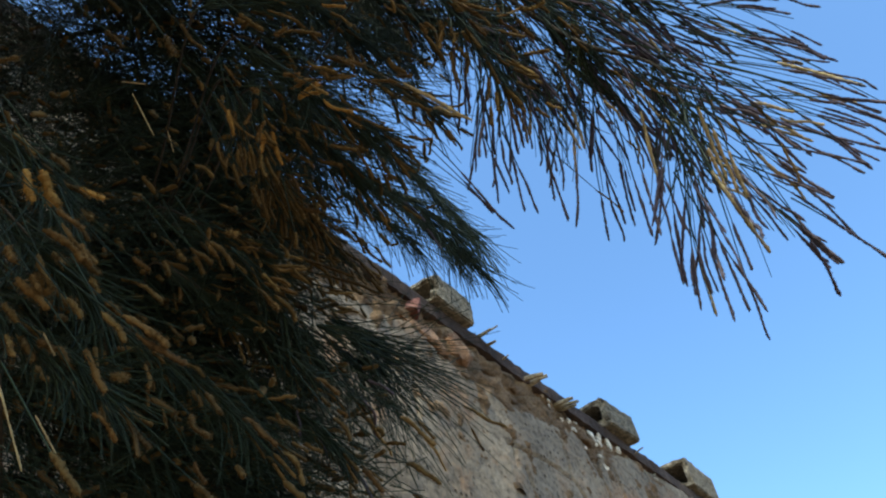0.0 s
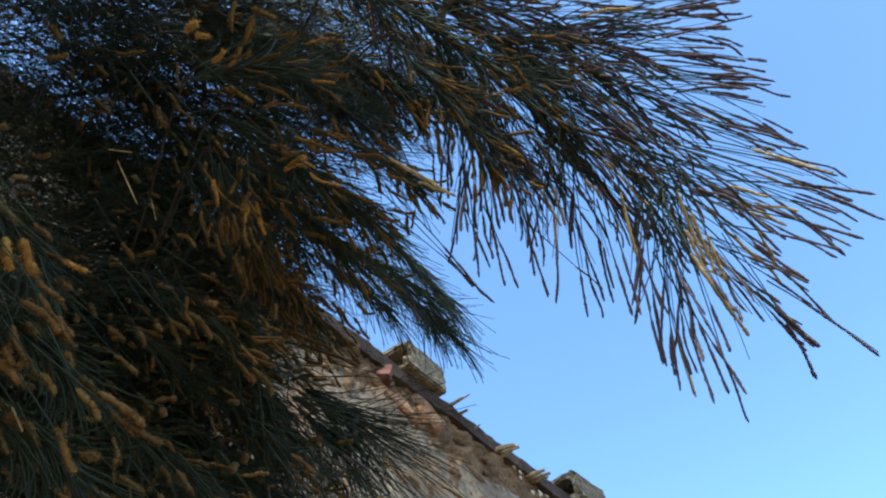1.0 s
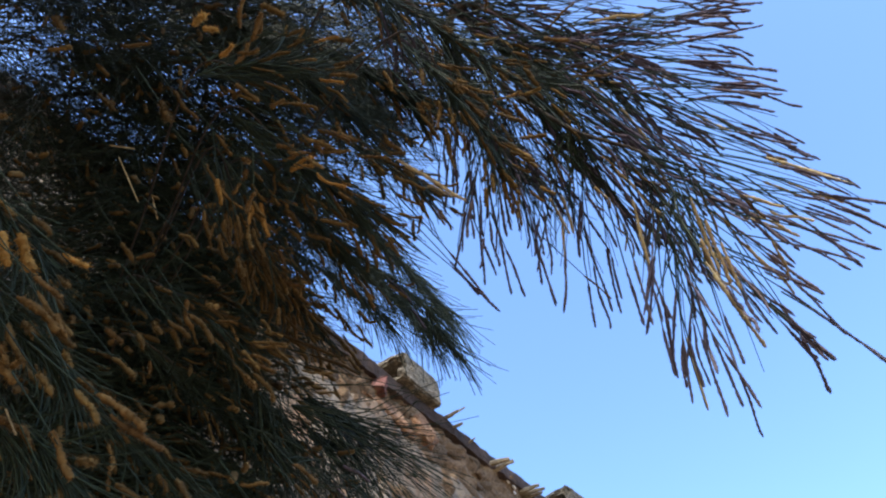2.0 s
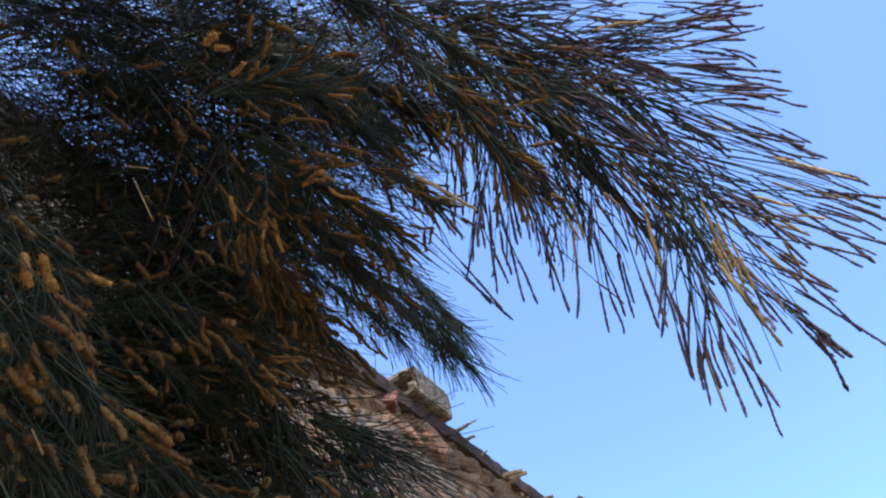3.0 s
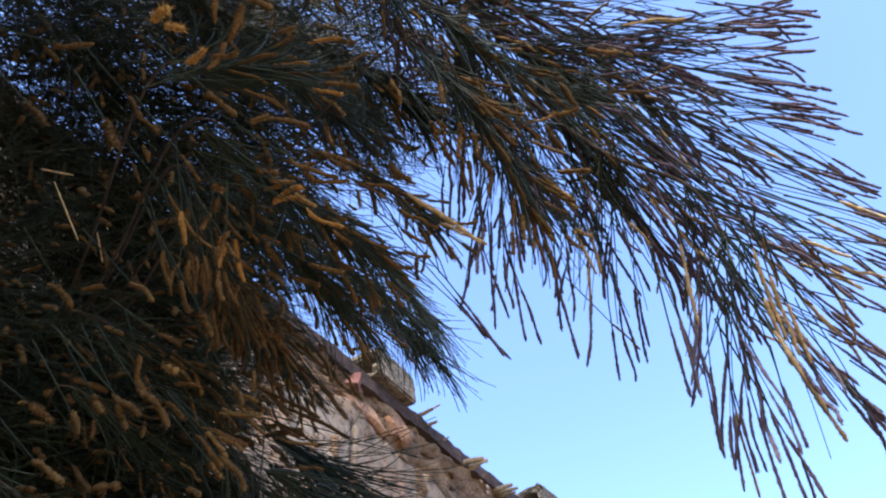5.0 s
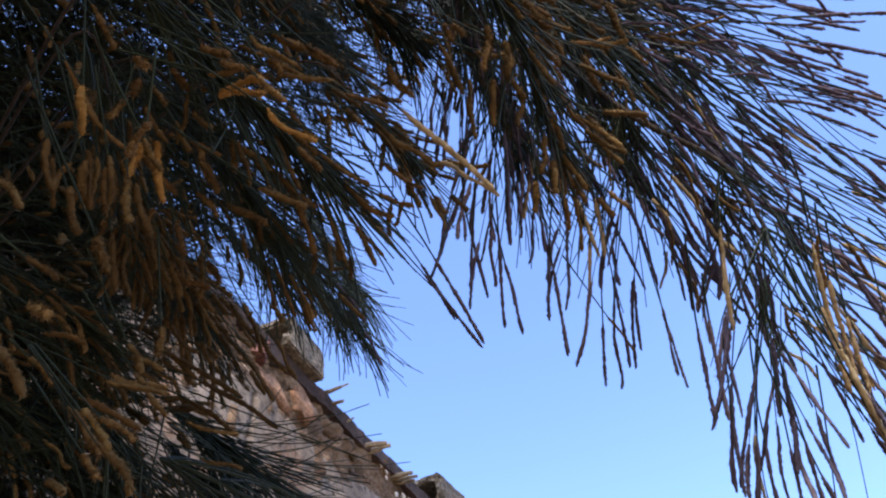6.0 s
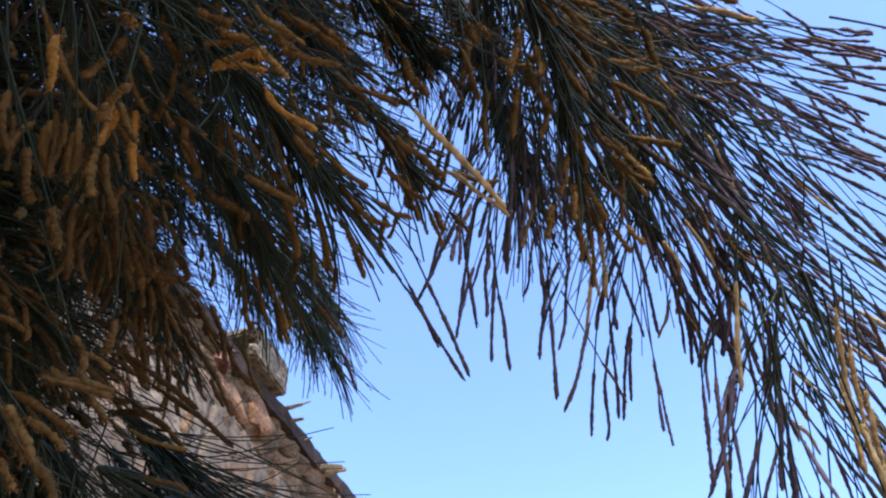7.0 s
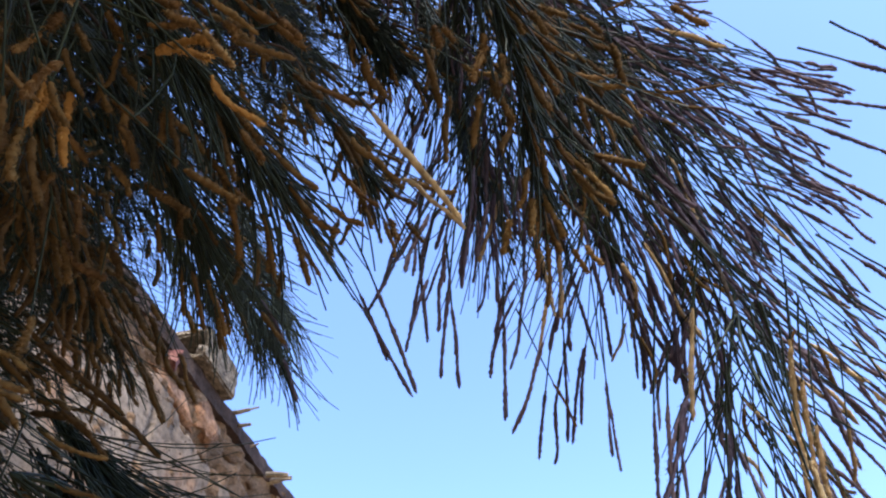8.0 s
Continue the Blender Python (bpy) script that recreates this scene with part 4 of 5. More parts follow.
limb_foliage([(0.370, 1.055, 2.302), (0.443, 0.979, 2.300), (0.482, 0.946, 2.324), (0.524, 0.930, 2.351)], 220, 16, 0.085, 0.040, 0.45, 0.12, 0.00050, 0.45, 0.30, 0.30)
limb_foliage([(0.410, 1.038, 2.225), (0.478, 0.972, 2.224), (0.528, 0.935, 2.247), (0.581, 0.914, 2.271)], 130, 15, 0.085, 0.040, 0.45, 0.12, 0.00050, 0.45, 0.30, 0.30)
limb_foliage([(0.467, 0.966, 2.159), (0.524, 0.930, 2.180), (0.569, 0.897, 2.194), (0.624, 0.873, 2.214)], 120, 15, 0.080, 0.035, 0.45, 0.12, 0.00050, 0.45, 0.30, 0.30)
strand((0.520, 0.470, 2.504), (0.727, 0.527, 2.379), 0)
strand((0.565, 0.525, 2.437), (0.671, 0.557, 2.356), 0)
strand((0.515, 0.612, 2.403), (0.623, 0.595, 2.340), 0)
strand((0.584, 0.555, 2.443), (0.653, 0.588, 2.379), 0)
strand((0.601, 0.567, 2.434), (0.660, 0.579, 2.377), 0)
strand((0.612, 0.472, 2.346), (0.675, 0.498, 2.278), 0)
strand((0.632, 0.472, 2.334), (0.678, 0.492, 2.277), 0)
strand((0.666, 0.474, 2.320), (0.712, 0.500, 2.255), 0)
strand((0.664, 0.447, 2.332), (0.732, 0.501, 2.243), 0)
strand((0.671, 0.458, 2.327), (0.730, 0.489, 2.249), 0)
strand((0.649, 0.445, 2.334), (0.737, 0.483, 2.221), 0)
strand((0.642, 0.444, 2.338), (0.739, 0.470, 2.225), 0)
strand((0.666, 0.461, 2.320), (0.743, 0.461, 2.220), 0)
strand((0.736, 0.426, 2.366), (0.799, 0.403, 2.278), 0)
strand((0.739, 0.412, 2.363), (0.796, 0.404, 2.282), 0)
strand((0.738, 0.415, 2.384), (0.774, 0.378, 2.323), 0)
strand((0.741, 0.419, 2.381), (0.790, 0.384, 2.308), 0)
strand((0.745, 0.394, 2.387), (0.808, 0.378, 2.300), 0)
strand((0.574, 0.563, 2.445), (0.635, 0.603, 2.387), 0)
strand((0.587, 0.581, 2.437), (0.634, 0.590, 2.390), 0)
strand((0.629, 0.500, 2.448), (0.681, 0.499, 2.395), 0)
strand((0.614, 0.439, 2.302), (0.692, 0.435, 2.217), 2)
strand((0.596, 0.435, 2.313), (0.681, 0.436, 2.229), 2)
strand((0.602, 0.445, 2.362), (0.652, 0.471, 2.308), 2)
strand((0.593, 0.496, 2.447), (0.646, 0.513, 2.397), 2)
strand((0.672, 0.514, 2.433), (0.724, 0.547, 2.369), 0)
strand((0.568, 0.560, 2.447), (0.610, 0.617, 2.396), 0)
strand((0.616, 0.530, 2.433), (0.662, 0.562, 2.380), 0)
strand((0.603, 0.328, 2.624), (0.649, 0.266, 2.570), 0)
strand((0.613, 0.364, 2.624), (0.635, 0.268, 2.576), 0)
strand((0.640, 0.353, 2.614), (0.662, 0.288, 2.570), 0)
strand((0.616, 0.396, 2.561), (0.694, 0.311, 2.491), 0)
strand((0.669, 0.389, 2.497), (0.727, 0.323, 2.430), 0)
strand((0.665, 0.390, 2.500), (0.767, 0.307, 2.398), 0)
strand((0.698, 0.406, 2.466), (0.777, 0.320, 2.373), 0)
strand((0.685, 0.428, 2.456), (0.792, 0.344, 2.344), 0)
strand((0.682, 0.348, 2.530), (0.699, 0.317, 2.490), 0)
strand((0.651, 0.343, 2.568), (0.679, 0.311, 2.525), 0)
strand((0.685, 0.406, 2.490), (0.757, 0.335, 2.411), 2)
strand((0.448, 0.582, 2.335), (0.513, 0.548, 2.305), 2)
strand((0.611, 0.412, 2.340), (0.669, 0.432, 2.279), 2)
strand((0.617, 0.409, 2.335), (0.677, 0.430, 2.272), 2)
strand((0.627, 0.407, 2.330), (0.683, 0.427, 2.267), 2)
strand((0.620, 0.422, 2.326), (0.675, 0.436, 2.264), 2)
strand((0.596, 0.514, 2.444), (0.645, 0.517, 2.397), 2)
strand((0.625, 0.460, 2.460), (0.646, 0.442, 2.428), 2)
strand((0.716, 0.402, 2.409), (0.745, 0.364, 2.358), 2)
strand((0.725, 0.345, 2.462), (0.726, 0.329, 2.432), 2)
strand((0.694, 0.395, 2.458), (0.785, 0.322, 2.357), 0)
strand((0.688, 0.407, 2.453), (0.789, 0.331, 2.344), 0)
strand((0.694, 0.385, 2.467), (0.778, 0.307, 2.369), 0)
fan((0.648, 0.426, 2.366), [
    ((0.692, 0.435, 2.217), 10),
    ((0.799, 0.403, 2.278), 10),
    ((0.761, 0.381, 2.315), 8),
    ((0.739, 0.483, 2.224), 7),
    ((0.743, 0.461, 2.220), 5),
    ((0.732, 0.502, 2.243), 6),
    ((0.677, 0.495, 2.277), 9)], NEAR_RIGHT)
fan((0.627, 0.428, 2.412), [
    ((0.774, 0.334, 2.348), 10),
    ((0.779, 0.296, 2.386), 10),
    ((0.728, 0.374, 2.343), 12),
    ((0.718, 0.448, 2.335), 14),
    ((0.691, 0.479, 2.354), 10)], NEAR_RIGHT)
fan((0.587, 0.467, 2.453), [
    ((0.731, 0.528, 2.383), 6),
    ((0.719, 0.450, 2.373), 10),
    ((0.692, 0.478, 2.390), 12),
    ((0.679, 0.522, 2.394), 10),
    ((0.671, 0.557, 2.356), 5),
    ((0.654, 0.550, 2.386), 12)], NEAR_RIGHT)
fan((0.590, 0.420, 2.508), [
    ((0.702, 0.300, 2.486), 14),
    ((0.740, 0.302, 2.445), 12),
    ((0.777, 0.295, 2.387), 8),
    ((0.695, 0.364, 2.456), 18),
    ((0.683, 0.401, 2.466), 16)], NEAR_RIGHT)
fan((0.542, 0.440, 2.560), [
    ((0.648, 0.262, 2.570), 17),
    ((0.668, 0.278, 2.565), 11),
    ((0.689, 0.308, 2.536), 18),
    ((0.628, 0.327, 2.565), 17),
    ((0.644, 0.366, 2.524), 23),
    ((0.644, 0.407, 2.502), 23)], NEAR_RIGHT)
fan((0.523, 0.502, 2.523), [
    ((0.651, 0.576, 2.429), 10),
    ((0.623, 0.600, 2.393), 10),
    ((0.611, 0.596, 2.443), 10),
    ((0.645, 0.510, 2.440), 20),
    ((0.655, 0.468, 2.455), 20),
    ((0.645, 0.544, 2.437), 14)], NEAR_RIGHT)
fan((0.471, 0.513, 2.546), [
    ((0.605, 0.601, 2.486), 20),
    ((0.609, 0.538, 2.495), 29),
    ((0.615, 0.463, 2.514), 29),
    ((0.596, 0.413, 2.545), 20)], NEAR_RIGHT)
fan((0.553, 0.460, 2.504), [
    ((0.651, 0.421, 2.442), 20),
    ((0.679, 0.406, 2.408), 18),
    ((0.706, 0.395, 2.389), 14),
    ((0.633, 0.431, 2.467), 20),
    ((0.635, 0.469, 2.449), 16)], NEAR_RIGHT)
fan((0.434, 0.508, 2.573), [
    ((0.542, 0.457, 2.545), 26),
    ((0.501, 0.479, 2.567), 23),
    ((0.498, 0.443, 2.591), 17),
    ((0.529, 0.534, 2.532), 23)], NEAR_RIGHT)
fan((0.471, 0.482, 2.572), [
    ((0.527, 0.378, 2.600), 14),
    ((0.523, 0.417, 2.601), 14),
    ((0.565, 0.365, 2.590), 11),
    ((0.589, 0.343, 2.581), 17),
    ((0.561, 0.408, 2.578), 20)], NEAR_RIGHT)
fan((0.521, 0.475, 2.549), [
    ((0.585, 0.385, 2.548), 26),
    ((0.603, 0.346, 2.561), 20),
    ((0.591, 0.435, 2.508), 26),
    ((0.607, 0.397, 2.501), 23),
    ((0.584, 0.476, 2.508), 23)], NEAR_RIGHT)
fan((0.558, 0.480, 2.494), [
    ((0.655, 0.473, 2.439), 16),
    ((0.627, 0.488, 2.451), 16),
    ((0.668, 0.441, 2.415), 16),
    ((0.681, 0.440, 2.381), 14),
    ((0.668, 0.474, 2.405), 14)], NEAR_RIGHT)
fan((0.409, 0.545, 2.594), [
    ((0.509, 0.498, 2.570), 23),
    ((0.499, 0.550, 2.564), 23),
    ((0.463, 0.486, 2.606), 17),
    ((0.501, 0.583, 2.548), 20)], NEAR_RIGHT)
fan((0.546, 0.775, 2.295), [((0.607, 0.795, 2.260), 16),
    ((0.660, 0.792, 2.254), 16),
    ((0.705, 0.794, 2.256), 14),
    ((0.670, 0.826, 2.207), 16),
    ((0.606, 0.810, 2.209), 16),
    ((0.640, 0.777, 2.304), 10)], WALL_SIDE)
fan((0.577, 0.769, 2.302), [((0.824, 0.728, 2.326), 2),
    ((0.804, 0.732, 2.337), 2),
    ((0.851, 0.762, 2.310), 3),
    ((0.910, 0.740, 2.319), 1),
    ((0.956, 0.737, 2.309), 1),
    ((0.804, 0.766, 2.297), 4),
    ((0.889, 0.761, 2.277), 3),
    ((0.737, 0.751, 2.318), 4),
    ((0.754, 0.785, 2.228), 7),
    ((0.798, 0.779, 2.248), 6),
    ((0.671, 0.765, 2.341), 3)], WALL_SIDE)
fan((0.565, 0.774, 2.255), [((0.712, 0.787, 2.209), 12),
    ((0.680, 0.794, 2.186), 12),
    ((0.733, 0.765, 2.256), 10),
    ((0.845, 0.792, 2.238), 6),
    ((0.654, 0.754, 2.265), 8)], WALL_SIDE)
strand((0.562, 0.393, 2.575), (0.612, 0.298, 2.503), 0)
strand((0.611, 0.383, 2.555), (0.643, 0.312, 2.494), 0)
strand((0.609, 0.384, 2.556), (0.660, 0.304, 2.481), 0)
strand((0.636, 0.398, 2.549), (0.674, 0.314, 2.478), 0)
strand((0.599, 0.368, 2.555), (0.631, 0.300, 2.495), 0)
strand((0.652, 0.383, 2.537), (0.695, 0.313, 2.462), 0)
strand((0.705, 0.474, 2.537), (0.815, 0.495, 2.419), 0)
strand((0.735, 0.472, 2.526), (0.814, 0.497, 2.433), 0)
strand((0.531, 0.642, 2.465), (0.645, 0.616, 2.396), 0)
strand((0.517, 0.659, 2.465), (0.663, 0.608, 2.382), 0)
# dense limbs out of view, added to keep the sun off the left foliage
for points in ([(-0.66, 0.85, 2.6), (-0.4, 0.65, 2.6), (-0.2, 0.58, 2.65), (-0.08, 0.55, 2.7)], [(-0.64, 0.85, 3.0), (-0.4, 0.7, 2.95), (-0.15, 0.6, 2.95)], [(-0.68, 0.85, 2.2), (-0.4, 0.66, 2.3), (-0.2, 0.6, 2.4)], [(-0.66, 0.85, 2.35), (-0.4, 0.62, 2.5), (-0.18, 0.52, 2.58), (-0.08, 0.5, 2.6)], [(-0.65, 0.85, 2.6), (-0.4, 0.68, 2.68), (-0.2, 0.6, 2.76), (-0.08, 0.58, 2.8)]):
    wood("limb", points, 0.01, 0.003)
    limb_foliage(points, 200, 16, 0.13, 0.07, 0.1, 0.0, 0.0015, 0.55, 0.3, 0.0)
# more unseen limbs round the trunk, added as a sun screen for the left cluster
for points in ([(-0.63, 0.84, 3.2), (-0.48, 0.66, 3.5), (-0.3, 0.5, 3.75), (-0.15, 0.3, 3.95)], [(-0.6, 0.82, 3.6), (-0.5, 0.45, 3.85), (-0.35, 0.1, 4.0)],
               [(-0.6, 0.82, 3.9), (-0.45, 0.75, 4.1), (-0.2, 0.7, 4.3), (0.1, 0.6, 4.45)],
               [(-0.67, 0.85, 2.2), (-0.48, 0.68, 2.4), (-0.32, 0.6, 2.5), (-0.2, 0.58, 2.55)], [(-0.66, 0.85, 2.5), (-0.5, 0.62, 2.75), (-0.35, 0.5, 2.9), (-0.25, 0.42, 3.0)]):
    wood("limb", points, 0.012, 0.003)
    limb_foliage(points, 110, 12, 0.2, 0.13, 0.3, 0.1, 0.0012)
# two shade limbs, set unseen on the sun side of the near branches
for points in [[(-0.51, 0.59, 2.61), (-0.43, 0.57, 2.56), (-0.38, 0.59, 2.57), (-0.31, 0.63, 2.58)],
               [(-0.63, 0.61, 2.71), (-0.55, 0.62, 2.74), (-0.46, 0.66, 2.78), (-0.32, 0.71, 2.83)]]:
    wood("limb", points, 0.012, 0.003)
    limb_foliage(points, 150, 14, 0.2, 0.1, 0.3, 0.0, 0.0016)
# treetop limbs added out of view, on the sun's line to the two far blocks, to shade them
for points in ([(-0.54, 0.78, 5.6), (-0.6, 0.82, 6.0), (-0.45, 0.83, 6.2), (-0.25, 0.85, 6.25)],
               [(-0.52, 0.77, 6.2), (-0.6, 0.68, 6.6), (-0.45, 0.67, 6.75), (-0.25, 0.68, 6.8)]):
    wood("limb", points, 0.014, 0.004)
    limb_foliage(points, 130, 14, 0.2, 0.08, 0.1, 0.0, 0.0018)
for points in ([(-0.6, 0.83, 4.2), (-1.0, 1.05, 4.4), (-1.4, 1.15, 4.5)], [(-0.6, 0.83, 4.0), (-1.1, 0.6, 4.3), (-1.5, 0.5, 4.4)], [(-0.68, 0.85, 2.3), (-1.1, 0.5, 2.6), (-1.5, 0.3, 2.8)],
               [(-0.68, 0.85, 2.6), (-1.2, 1.0, 2.9), (-1.6, 1.1, 3.0)], [(-0.53, 0.77, 5.9), (-0.9, 0.3, 6.1), (-1.1, 0.0, 6.2)], [(-0.52, 0.76, 6.7), (-0.6, 0.5, 7.2), (-0.7, 0.2, 7.5)],
               [(-0.53, 0.77, 5.2), (-0.3, 0.3, 5.5), (0.0, 0.0, 5.7)], [(-0.56, 0.8, 4.7), (-0.2, 0.3, 5.0), (0.2, -0.1, 5.1)], [(-0.52, 0.76, 6.8), (-0.4, 0.9, 7.2), (-0.3, 1.0, 7.4)]):
    wood("limb", points, 0.02, 0.004)
    limb_foliage(points, 90, 12, 0.24, 0.16, 0.4, 0.0, 0.0018)


def spike_mesh(name, items, mat):
    paths = np.array([c for c, _, _, _ in items])
    n, k, _ = paths.shape
    fine = 34 if items[0][2] else 14
    t = np.linspace(0, 1, fine)
    low = np.minimum((t * (k - 1)).astype(int), k - 2)
    part_way = (t * (k - 1) - low)[None, :, None]
    paths = paths[:, low] * (1 - part_way) + paths[:, low + 1] * part_way
    shape = np.minimum(1.0, 0.45 + t * 5) * np.sqrt(np.clip((1.01 - t) * 14, 0, 1))
    fat = np.array([f for _, f, _, _ in items])[:, None]
    near = items[0][2]
    radii = fat * shape * (0.6 if near else 0.9) * RNG.uniform(0.88, 1.12, (n, fine)) * (1 + 0.16 * np.sin(t * RNG.uniform(5, 14, (n, 1)) + RNG.uniform(0, 6, (n, 1))))
    if near:
        rings = np.linalg.norm(paths[:, -1] - paths[:, 0], axis=1)[:, None] / 0.0028
        radii = radii * (1 + 0.06 * np.sin(2 * np.pi * rings * t + RNG.uniform(0, 6, (n, 1))))
    sides = 6
    v, q = tube_arrays(paths, radii, sides)
    v = v + RNG.normal(0, 1, v.shape) * np.repeat(fat * 0.1, fine * sides, axis=1).reshape(-1, 1)
    if near:
        # short bristles all round, each a thin blade
        hairs = 130
        at = RNG.integers(1, fine - 1, (n, hairs))
        rows = np.arange(n)[:, None]
        along = np.gradient(paths, axis=1)[rows, at]
        along /= np.linalg.norm(along, axis=2, keepdims=True) + 1e-9
        out = np.cross(along, RNG.normal(size=along.shape))
        out /= np.linalg.norm(out, axis=2, keepdims=True) + 1e-9
        thick = np.cross(along, out) * fat[:, :, None] * 0.085
        root = paths[rows, at] + along * fat[:, :, None] * RNG.uniform(-0.5, 0.5, (n, hairs, 1)) + out * radii[rows, at][:, :, None] * 0.8
        tip = root + (out + along * RNG.uniform(0.1, 0.9, (n, hairs, 1))) * fat[:, :, None] * RNG.uniform(0.3, 1.0, (n, hairs, 1))
        blades = np.stack([root - thick, root + thick, tip + thick * 0.35, tip - thick * 0.35], 2).reshape(-1, 3)
        q = np.vstack([q, np.arange(len(blades)).reshape(-1, 4) + len(v)])
        v = np.vstack([v, blades])
    return mesh_from(name, v, q, mat)


def hang(ob, at):
    """Make a needle or a flower spike a part of the twig that it grows on."""
    ob.parent = nearest(twigs, at)[0]


def needle_mesh(name, items):
    paths = np.array([p for p, _, _ in items])
    radii = np.array([r for _, r, _ in items])[:, None] * np.linspace(1.1, 0.65, STEPS)
    v, q = tube_arrays(paths, radii, 4)
    return mesh_from(name, v, q, NEEDLE)


near_needles = [n for n in needles if n[2]]
far_needles = [n for n in needles if not n[2]]
for item in near_needles[:300]:
    hang(new("needle", needle_mesh("needle", [item])), item[0][0])
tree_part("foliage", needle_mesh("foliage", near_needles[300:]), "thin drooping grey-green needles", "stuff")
tree_part("foliage", needle_mesh("foliage", far_needles), "dense dark green needles deeper in the crown and on unseen sun-blocking limbs", "stuff")
for tone, mat, text, most in ((4, SPIKE_SUNLIT, "flower spikes in a golden sunlit tone", 40), (1, SPIKE_ORANGE, "orange fuzzy flower spikes", 110), (3, SPIKE_RUST_SHADE, "rust-brown fuzzy flower spikes in a shaded tone", 110), (0, SPIKE_BROWN_SHADE, "brown fuzzy flower spikes tinted mauve for shade", 140), (2, SPIKE_PALE, "pale straw-coloured fuzzy flower spikes", 20)):
    mine = [s for s in spikes if s[3] == tone]
    close = [s for s in mine if s[2]]
    for item in close[:most]:
        hang(new("flower_spike", spike_mesh("flower_spike", [item], mat)), item[0][0])
    for rest in (close[most:], [s for s in mine if not s[2]]):
        if rest:
            tree_part("flower_mass", spike_mesh("flower_mass", rest, mat), text, "stuff")


# ---- a dry plant further along ----
LEAF = plant("dry_leaf", [(0.2, 0.09, 0.05), (0.26, 0.14, 0.07), (0.17, 0.075, 0.045), (0.34, 0.22, 0.1)], 0.6, 0.35, 60.0)
shrub = new("dry_shrub")
SHRUB = Vector((2.008, 0.467, 2.858))
shrub.location = (SHRUB.x + 0.05, SHRUB.y + 0.02, 0.0)
tagged(shrub, "thin dry stem with a few curled brown leaves", "shrub")
shrub_shift = Matrix.Translation(-Vector(shrub.location))
path = smooth_path([(SHRUB.x + 0.05, SHRUB.y + 0.02, -0.02), (SHRUB.x + 0.09, SHRUB.y, 1.0), (SHRUB.x + 0.07, SHRUB.y + 0.02, 1.9), (SHRUB.x + 0.06, SHRUB.y - 0.01, SHRUB.z - 0.04), (SHRUB.x + 0.02, SHRUB.y, SHRUB.z)], 40)
v, q = tube_arrays(path[None], np.linspace(0.012, 0.002, 40)[None], 7)
stem = new("stem", mesh_from("stem", v, q, BARK))
stem.parent, stem.matrix_parent_inverse = shrub, shrub_shift


def curled_leaf(at, length, width, turn, curl_by, seed):
    """A dry leaf: pointed, folded along its rib and curled down, with a short stalk."""
    bm = bmesh.new()
    bmesh.ops.create_grid(bm, x_segments=14, y_segments=6, size=1)
    for v in bm.verts:
        s, w = (v.co.x + 1) / 2, v.co.y
        wide = width * (math.sin(math.pi * min(1, s * 0.96 + 0.04)) ** 0.7)
        a = curl_by * s
        r = length / max(curl_by, 0.1)
        lift = 0.25 * abs(w) * wide + 0.05 * length * noise.noise(Vector((s * 3, w * 2, seed)))
        v.co = Vector((r * math.sin(a), w * wide, r * (math.cos(a) - 1) + lift))
    bmesh.ops.solidify(bm, geom=bm.faces[:], thickness=0.0006)
    bmesh.ops.create_cone(bm, cap_ends=True, segments=6, radius1=0.0012, radius2=0.0008, depth=0.02, matrix=Matrix.Translation((-0.009, 0, 0)) @ Matrix.Rotation(radians(90), 4, "Y"))
    ob = obj("leaf", bm, LEAF, smooth=True)
    ob.parent, ob.matrix_parent_inverse = shrub, shrub_shift
    ob.matrix_basis = pose(*at, *turn)


for i, (dx, dy, dz, length, width, turn, curl_by) in enumerate((
        (0.025, 0.0, 0.01, 0.11, 0.018, (0, -15, 190), 2.3), (0.02, 0.0, -0.005, 0.08, 0.019, (10, 40, -30), 1.2), (0.045, 0.0, -0.03, 0.09, 0.021, (0, 50, -80), 0.9),
        (0.05, 0.0, -0.06, 0.08, 0.02, (20, 60, 120), 1.1), (0.055, 0.0, -0.1, 0.09, 0.021, (0, 45, 20), 1.3))):
    curled_leaf((SHRUB.x + dx, SHRUB.y + dy, SHRUB.z + dz), length, width, turn, curl_by, i * 2.3)


# ---- stones of the wall, last ----
def rock(size, seed):
    """A broken stone: a ball cut by a few planes, with worn, uneven faces."""
    pick = random.Random(int(seed * 100) + 7)
    bm = bmesh.new()
    bmesh.ops.create_icosphere(bm, subdivisions=3, radius=0.62)
    cuts = []
    for _ in range(9):
        d = Vector((pick.gauss(0, 1), pick.gauss(0, 1), pick.gauss(0, 1))).normalized()
        cuts.append((d, pick.uniform(0.3, 0.5)))
    for v in bm.verts:
        for d, far in cuts:
            over = v.co.dot(d) - far
            if over > 0:
                v.co -= d * over * 0.92
        p = v.co * 3 + Vector((seed, -seed, seed * 0.5))
        v.co += noise.noise_vector(p) * 0.07 + noise.noise_vector(p * 3.1) * 0.05 + noise.noise_vector(p * 7.3) * 0.025
        v.co = Vector((v.co.x * size[0], v.co.y * size[1], v.co.z * size[2]))
    return bm


STONE_MESHES = []
for i in range(14):
    b = rock((1, 0.8, 0.7), 3.7 * i + 1)
    me = bpy.data.meshes.new("stone")
    b.to_mesh(me)
    b.free()
    me.materials.append((STONE, EARTH, EARTH, STONE, EARTH, EARTH, EARTH)[i % 7])
    STONE_MESHES.append(me)
rnd = random.Random(5)
x = 0.2
count = 0
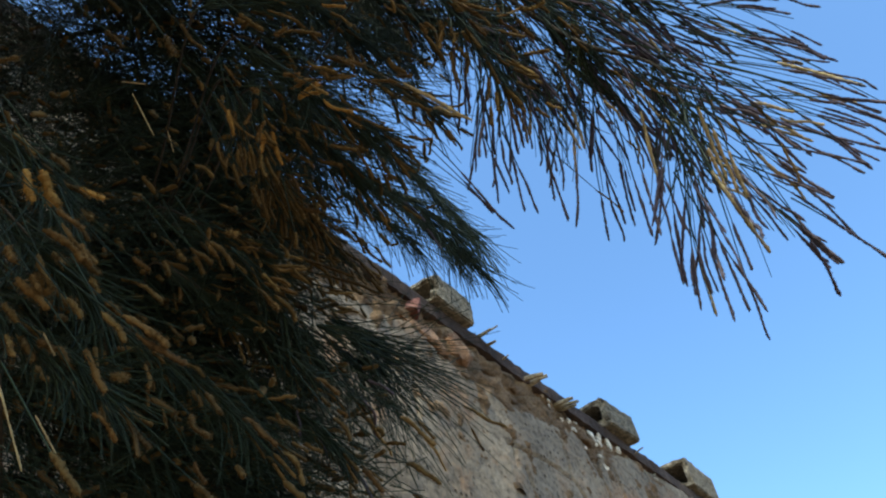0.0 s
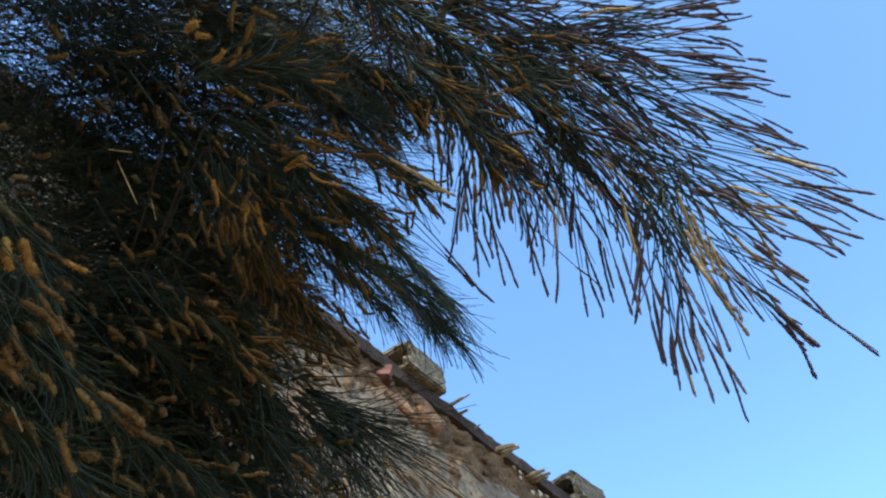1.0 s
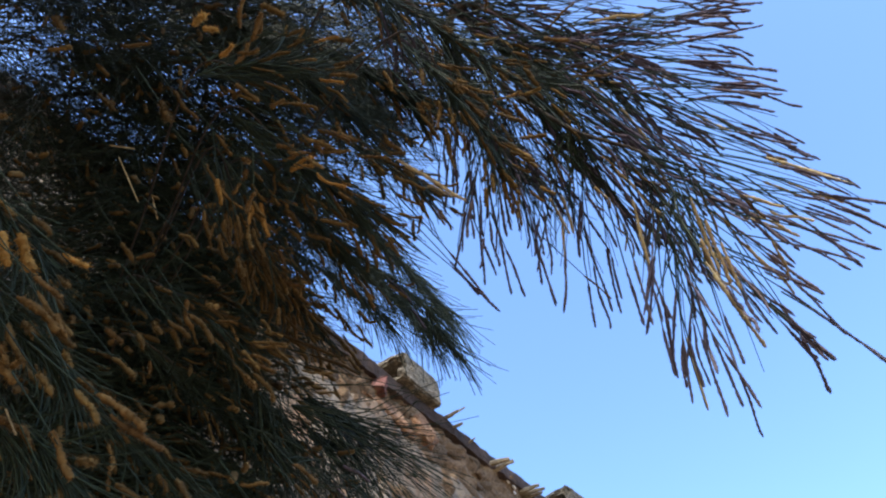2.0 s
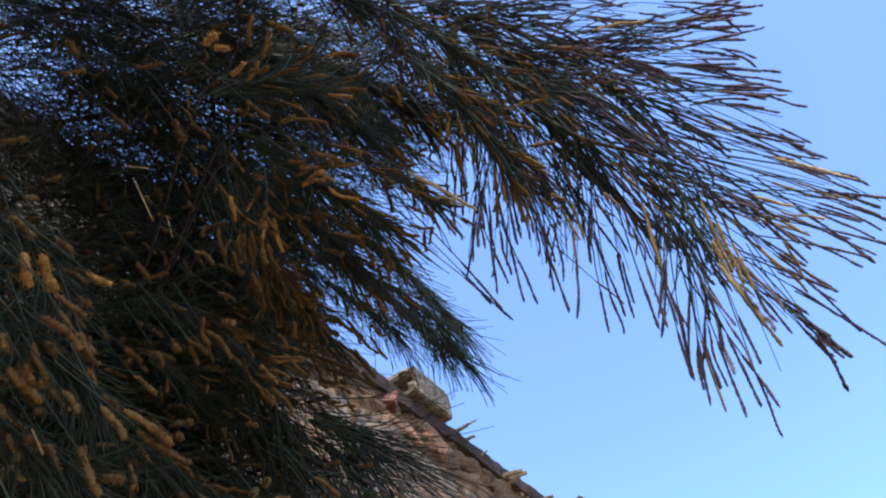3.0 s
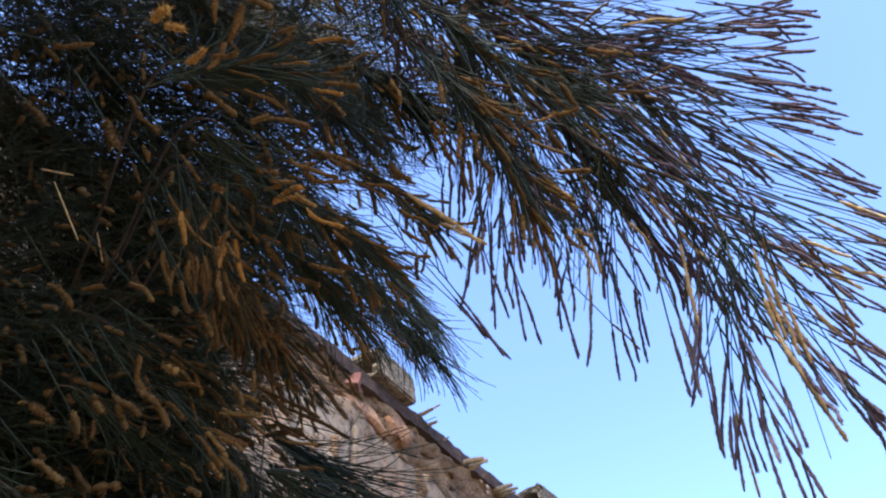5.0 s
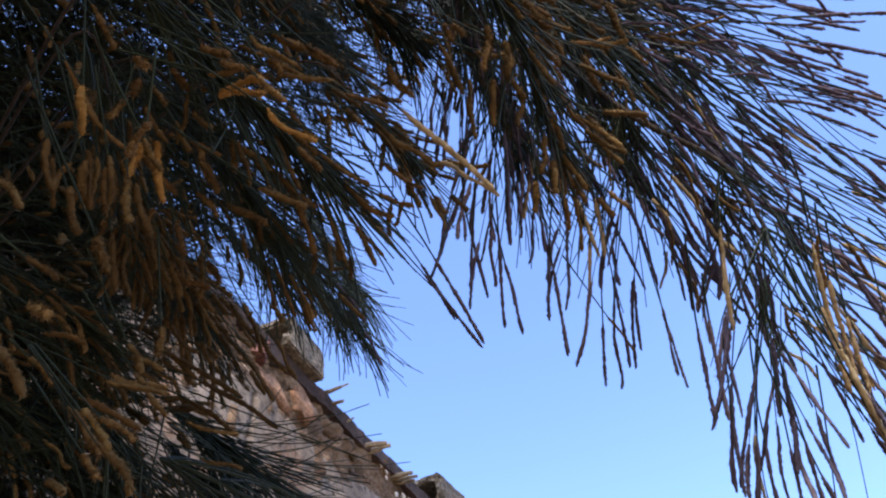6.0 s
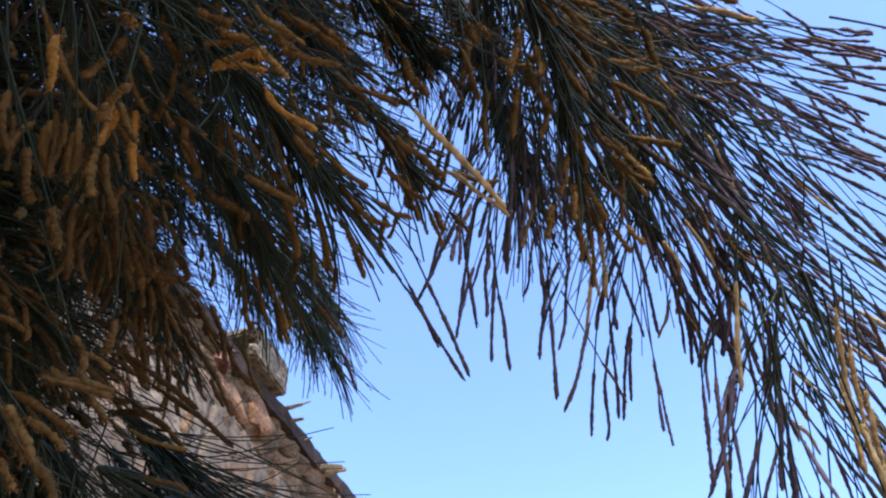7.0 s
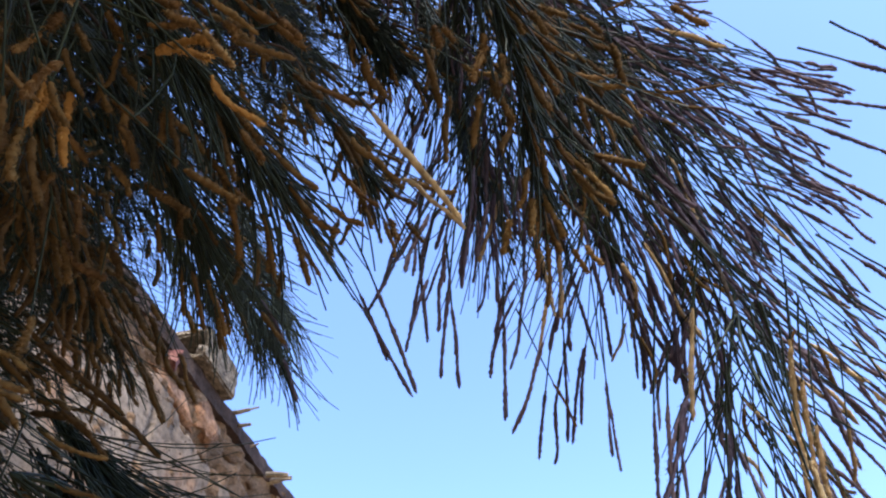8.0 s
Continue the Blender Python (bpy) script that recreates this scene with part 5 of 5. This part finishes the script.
while x < 4.3:
    z = edge_height(x) + 0.01
    top = plate_top(x) - 0.075
    while z < top and count < 290:
        s = rnd.uniform(0.03, 0.075)
        ob = new("stone", rnd.choice(STONE_MESHES))
        ob.parent = wall
        ob.matrix_basis = Matrix.LocRotScale((x + rnd.uniform(-0.02, 0.02), FACE + 0.032 + rnd.uniform(-0.014, 0.012), z + rnd.uniform(-0.01, 0.01)),
                                             Euler((rnd.uniform(-0.4, 0.4), rnd.uniform(-0.5, 0.7), rnd.uniform(-0.5, 0.5))), (s * 1.4, s * 0.8, s))
        z += s * 0.95
        count += 1
    x += rnd.uniform(0.045, 0.075)


def special(name, at, size, turn, mat, seed, label):
    ob = part(name, rock(size, seed), mat, wall, label)
    ob.matrix_basis = pose(*at, *turn)
    return ob


special("stone", (1.735, FACE + 0.03, 3.645), (0.13, 0.09, 0.13), (0, -10, 0), ORANGE_STONE, 2.2, "large orange sandstone lump")
special("stone", (1.56, FACE + 0.024, 3.595), (0.3, 0.07, 0.07), (0, 2, 0), ORANGE_STONE, 6.2, "orange clay smear")
special("stone", (1.585, FACE + 0.035, 3.70), (0.08, 0.06, 0.045), (0, 10, 0), STONE, 4.1, "pale rounded stone")
special("stone", (1.68, FACE + 0.04, 3.695), (0.14, 0.07, 0.06), (0, 20, 0), STONE, 8.8, "flat grey stone")
special("stone", (1.8, FACE + 0.04, 3.665), (0.09, 0.07, 0.085), (0, 0, 0), STONE, 1.3, "round brown stone")
bm = bmesh.new()
box(bm, -0.021, 0.021, -0.021, 0.021, -0.034, 0.034)
bmesh.ops.subdivide_edges(bm, edges=bm.edges[:], cuts=4, use_grid_fill=True)
for v in bm.verts:
    v.co.x *= 1 - 5 * (v.co.z + 0.02)
    v.co += noise.noise_vector(v.co * 60) * 0.0035 + noise.noise_vector(v.co * 150) * 0.002
ob = part("brick", bm, PINK_BRICK, wall, "broken pink brick end")
ob.matrix_basis = pose(1.485, FACE - 0.002, 3.655, 6, 8, 38)
# crumbs of white lime along the eave and down a crack
crumbs = random.Random(9)
for x, z, spread, size, count in ((2.36, 3.726, 0.02, 0.02, 3), (2.42, 3.744, 0.025, 0.024, 4), (2.47, 3.770, 0.02, 0.018, 2), (2.42, 3.704, 0.02, 0.024, 3), (2.5, 3.674, 0.015, 0.022, 2),
                                  (2.59, 3.765, 0.025, 0.03, 4), (2.65, 3.792, 0.03, 0.034, 5), (2.72, 3.816, 0.03, 0.036, 4), (2.8, 3.846, 0.025, 0.04, 3), (2.62, 3.689, 0.012, 0.03, 2),
                                  (2.63, 3.650, 0.01, 0.034, 1), (2.61, 3.598, 0.012, 0.014, 2), (2.64, 3.586, 0.012, 0.012, 3), (2.68, 3.576, 0.012, 0.012, 3), (2.72, 3.566, 0.012, 0.012, 3),
                                  (2.78, 3.594, 0.012, 0.01, 2), (2.84, 3.611, 0.012, 0.01, 2), (2.25, 3.758, 0.03, 0.018, 4), (3.1, 3.869, 0.04, 0.03, 4), (3.22, 3.889, 0.04, 0.03, 3)):
    for _ in range(count):
        k = size * crumbs.uniform(0.3, 0.75)
        special("plaster_chip", (x + crumbs.uniform(-spread, spread), FACE + 0.004, z + crumbs.uniform(-spread, spread) * 0.8), (k * 1.5, k * 0.7, k * 0.8),
                (crumbs.uniform(-40, 40), crumbs.uniform(0, 90), crumbs.uniform(-30, 30)), LIME, crumbs.uniform(0, 90), "white lime plaster chip")
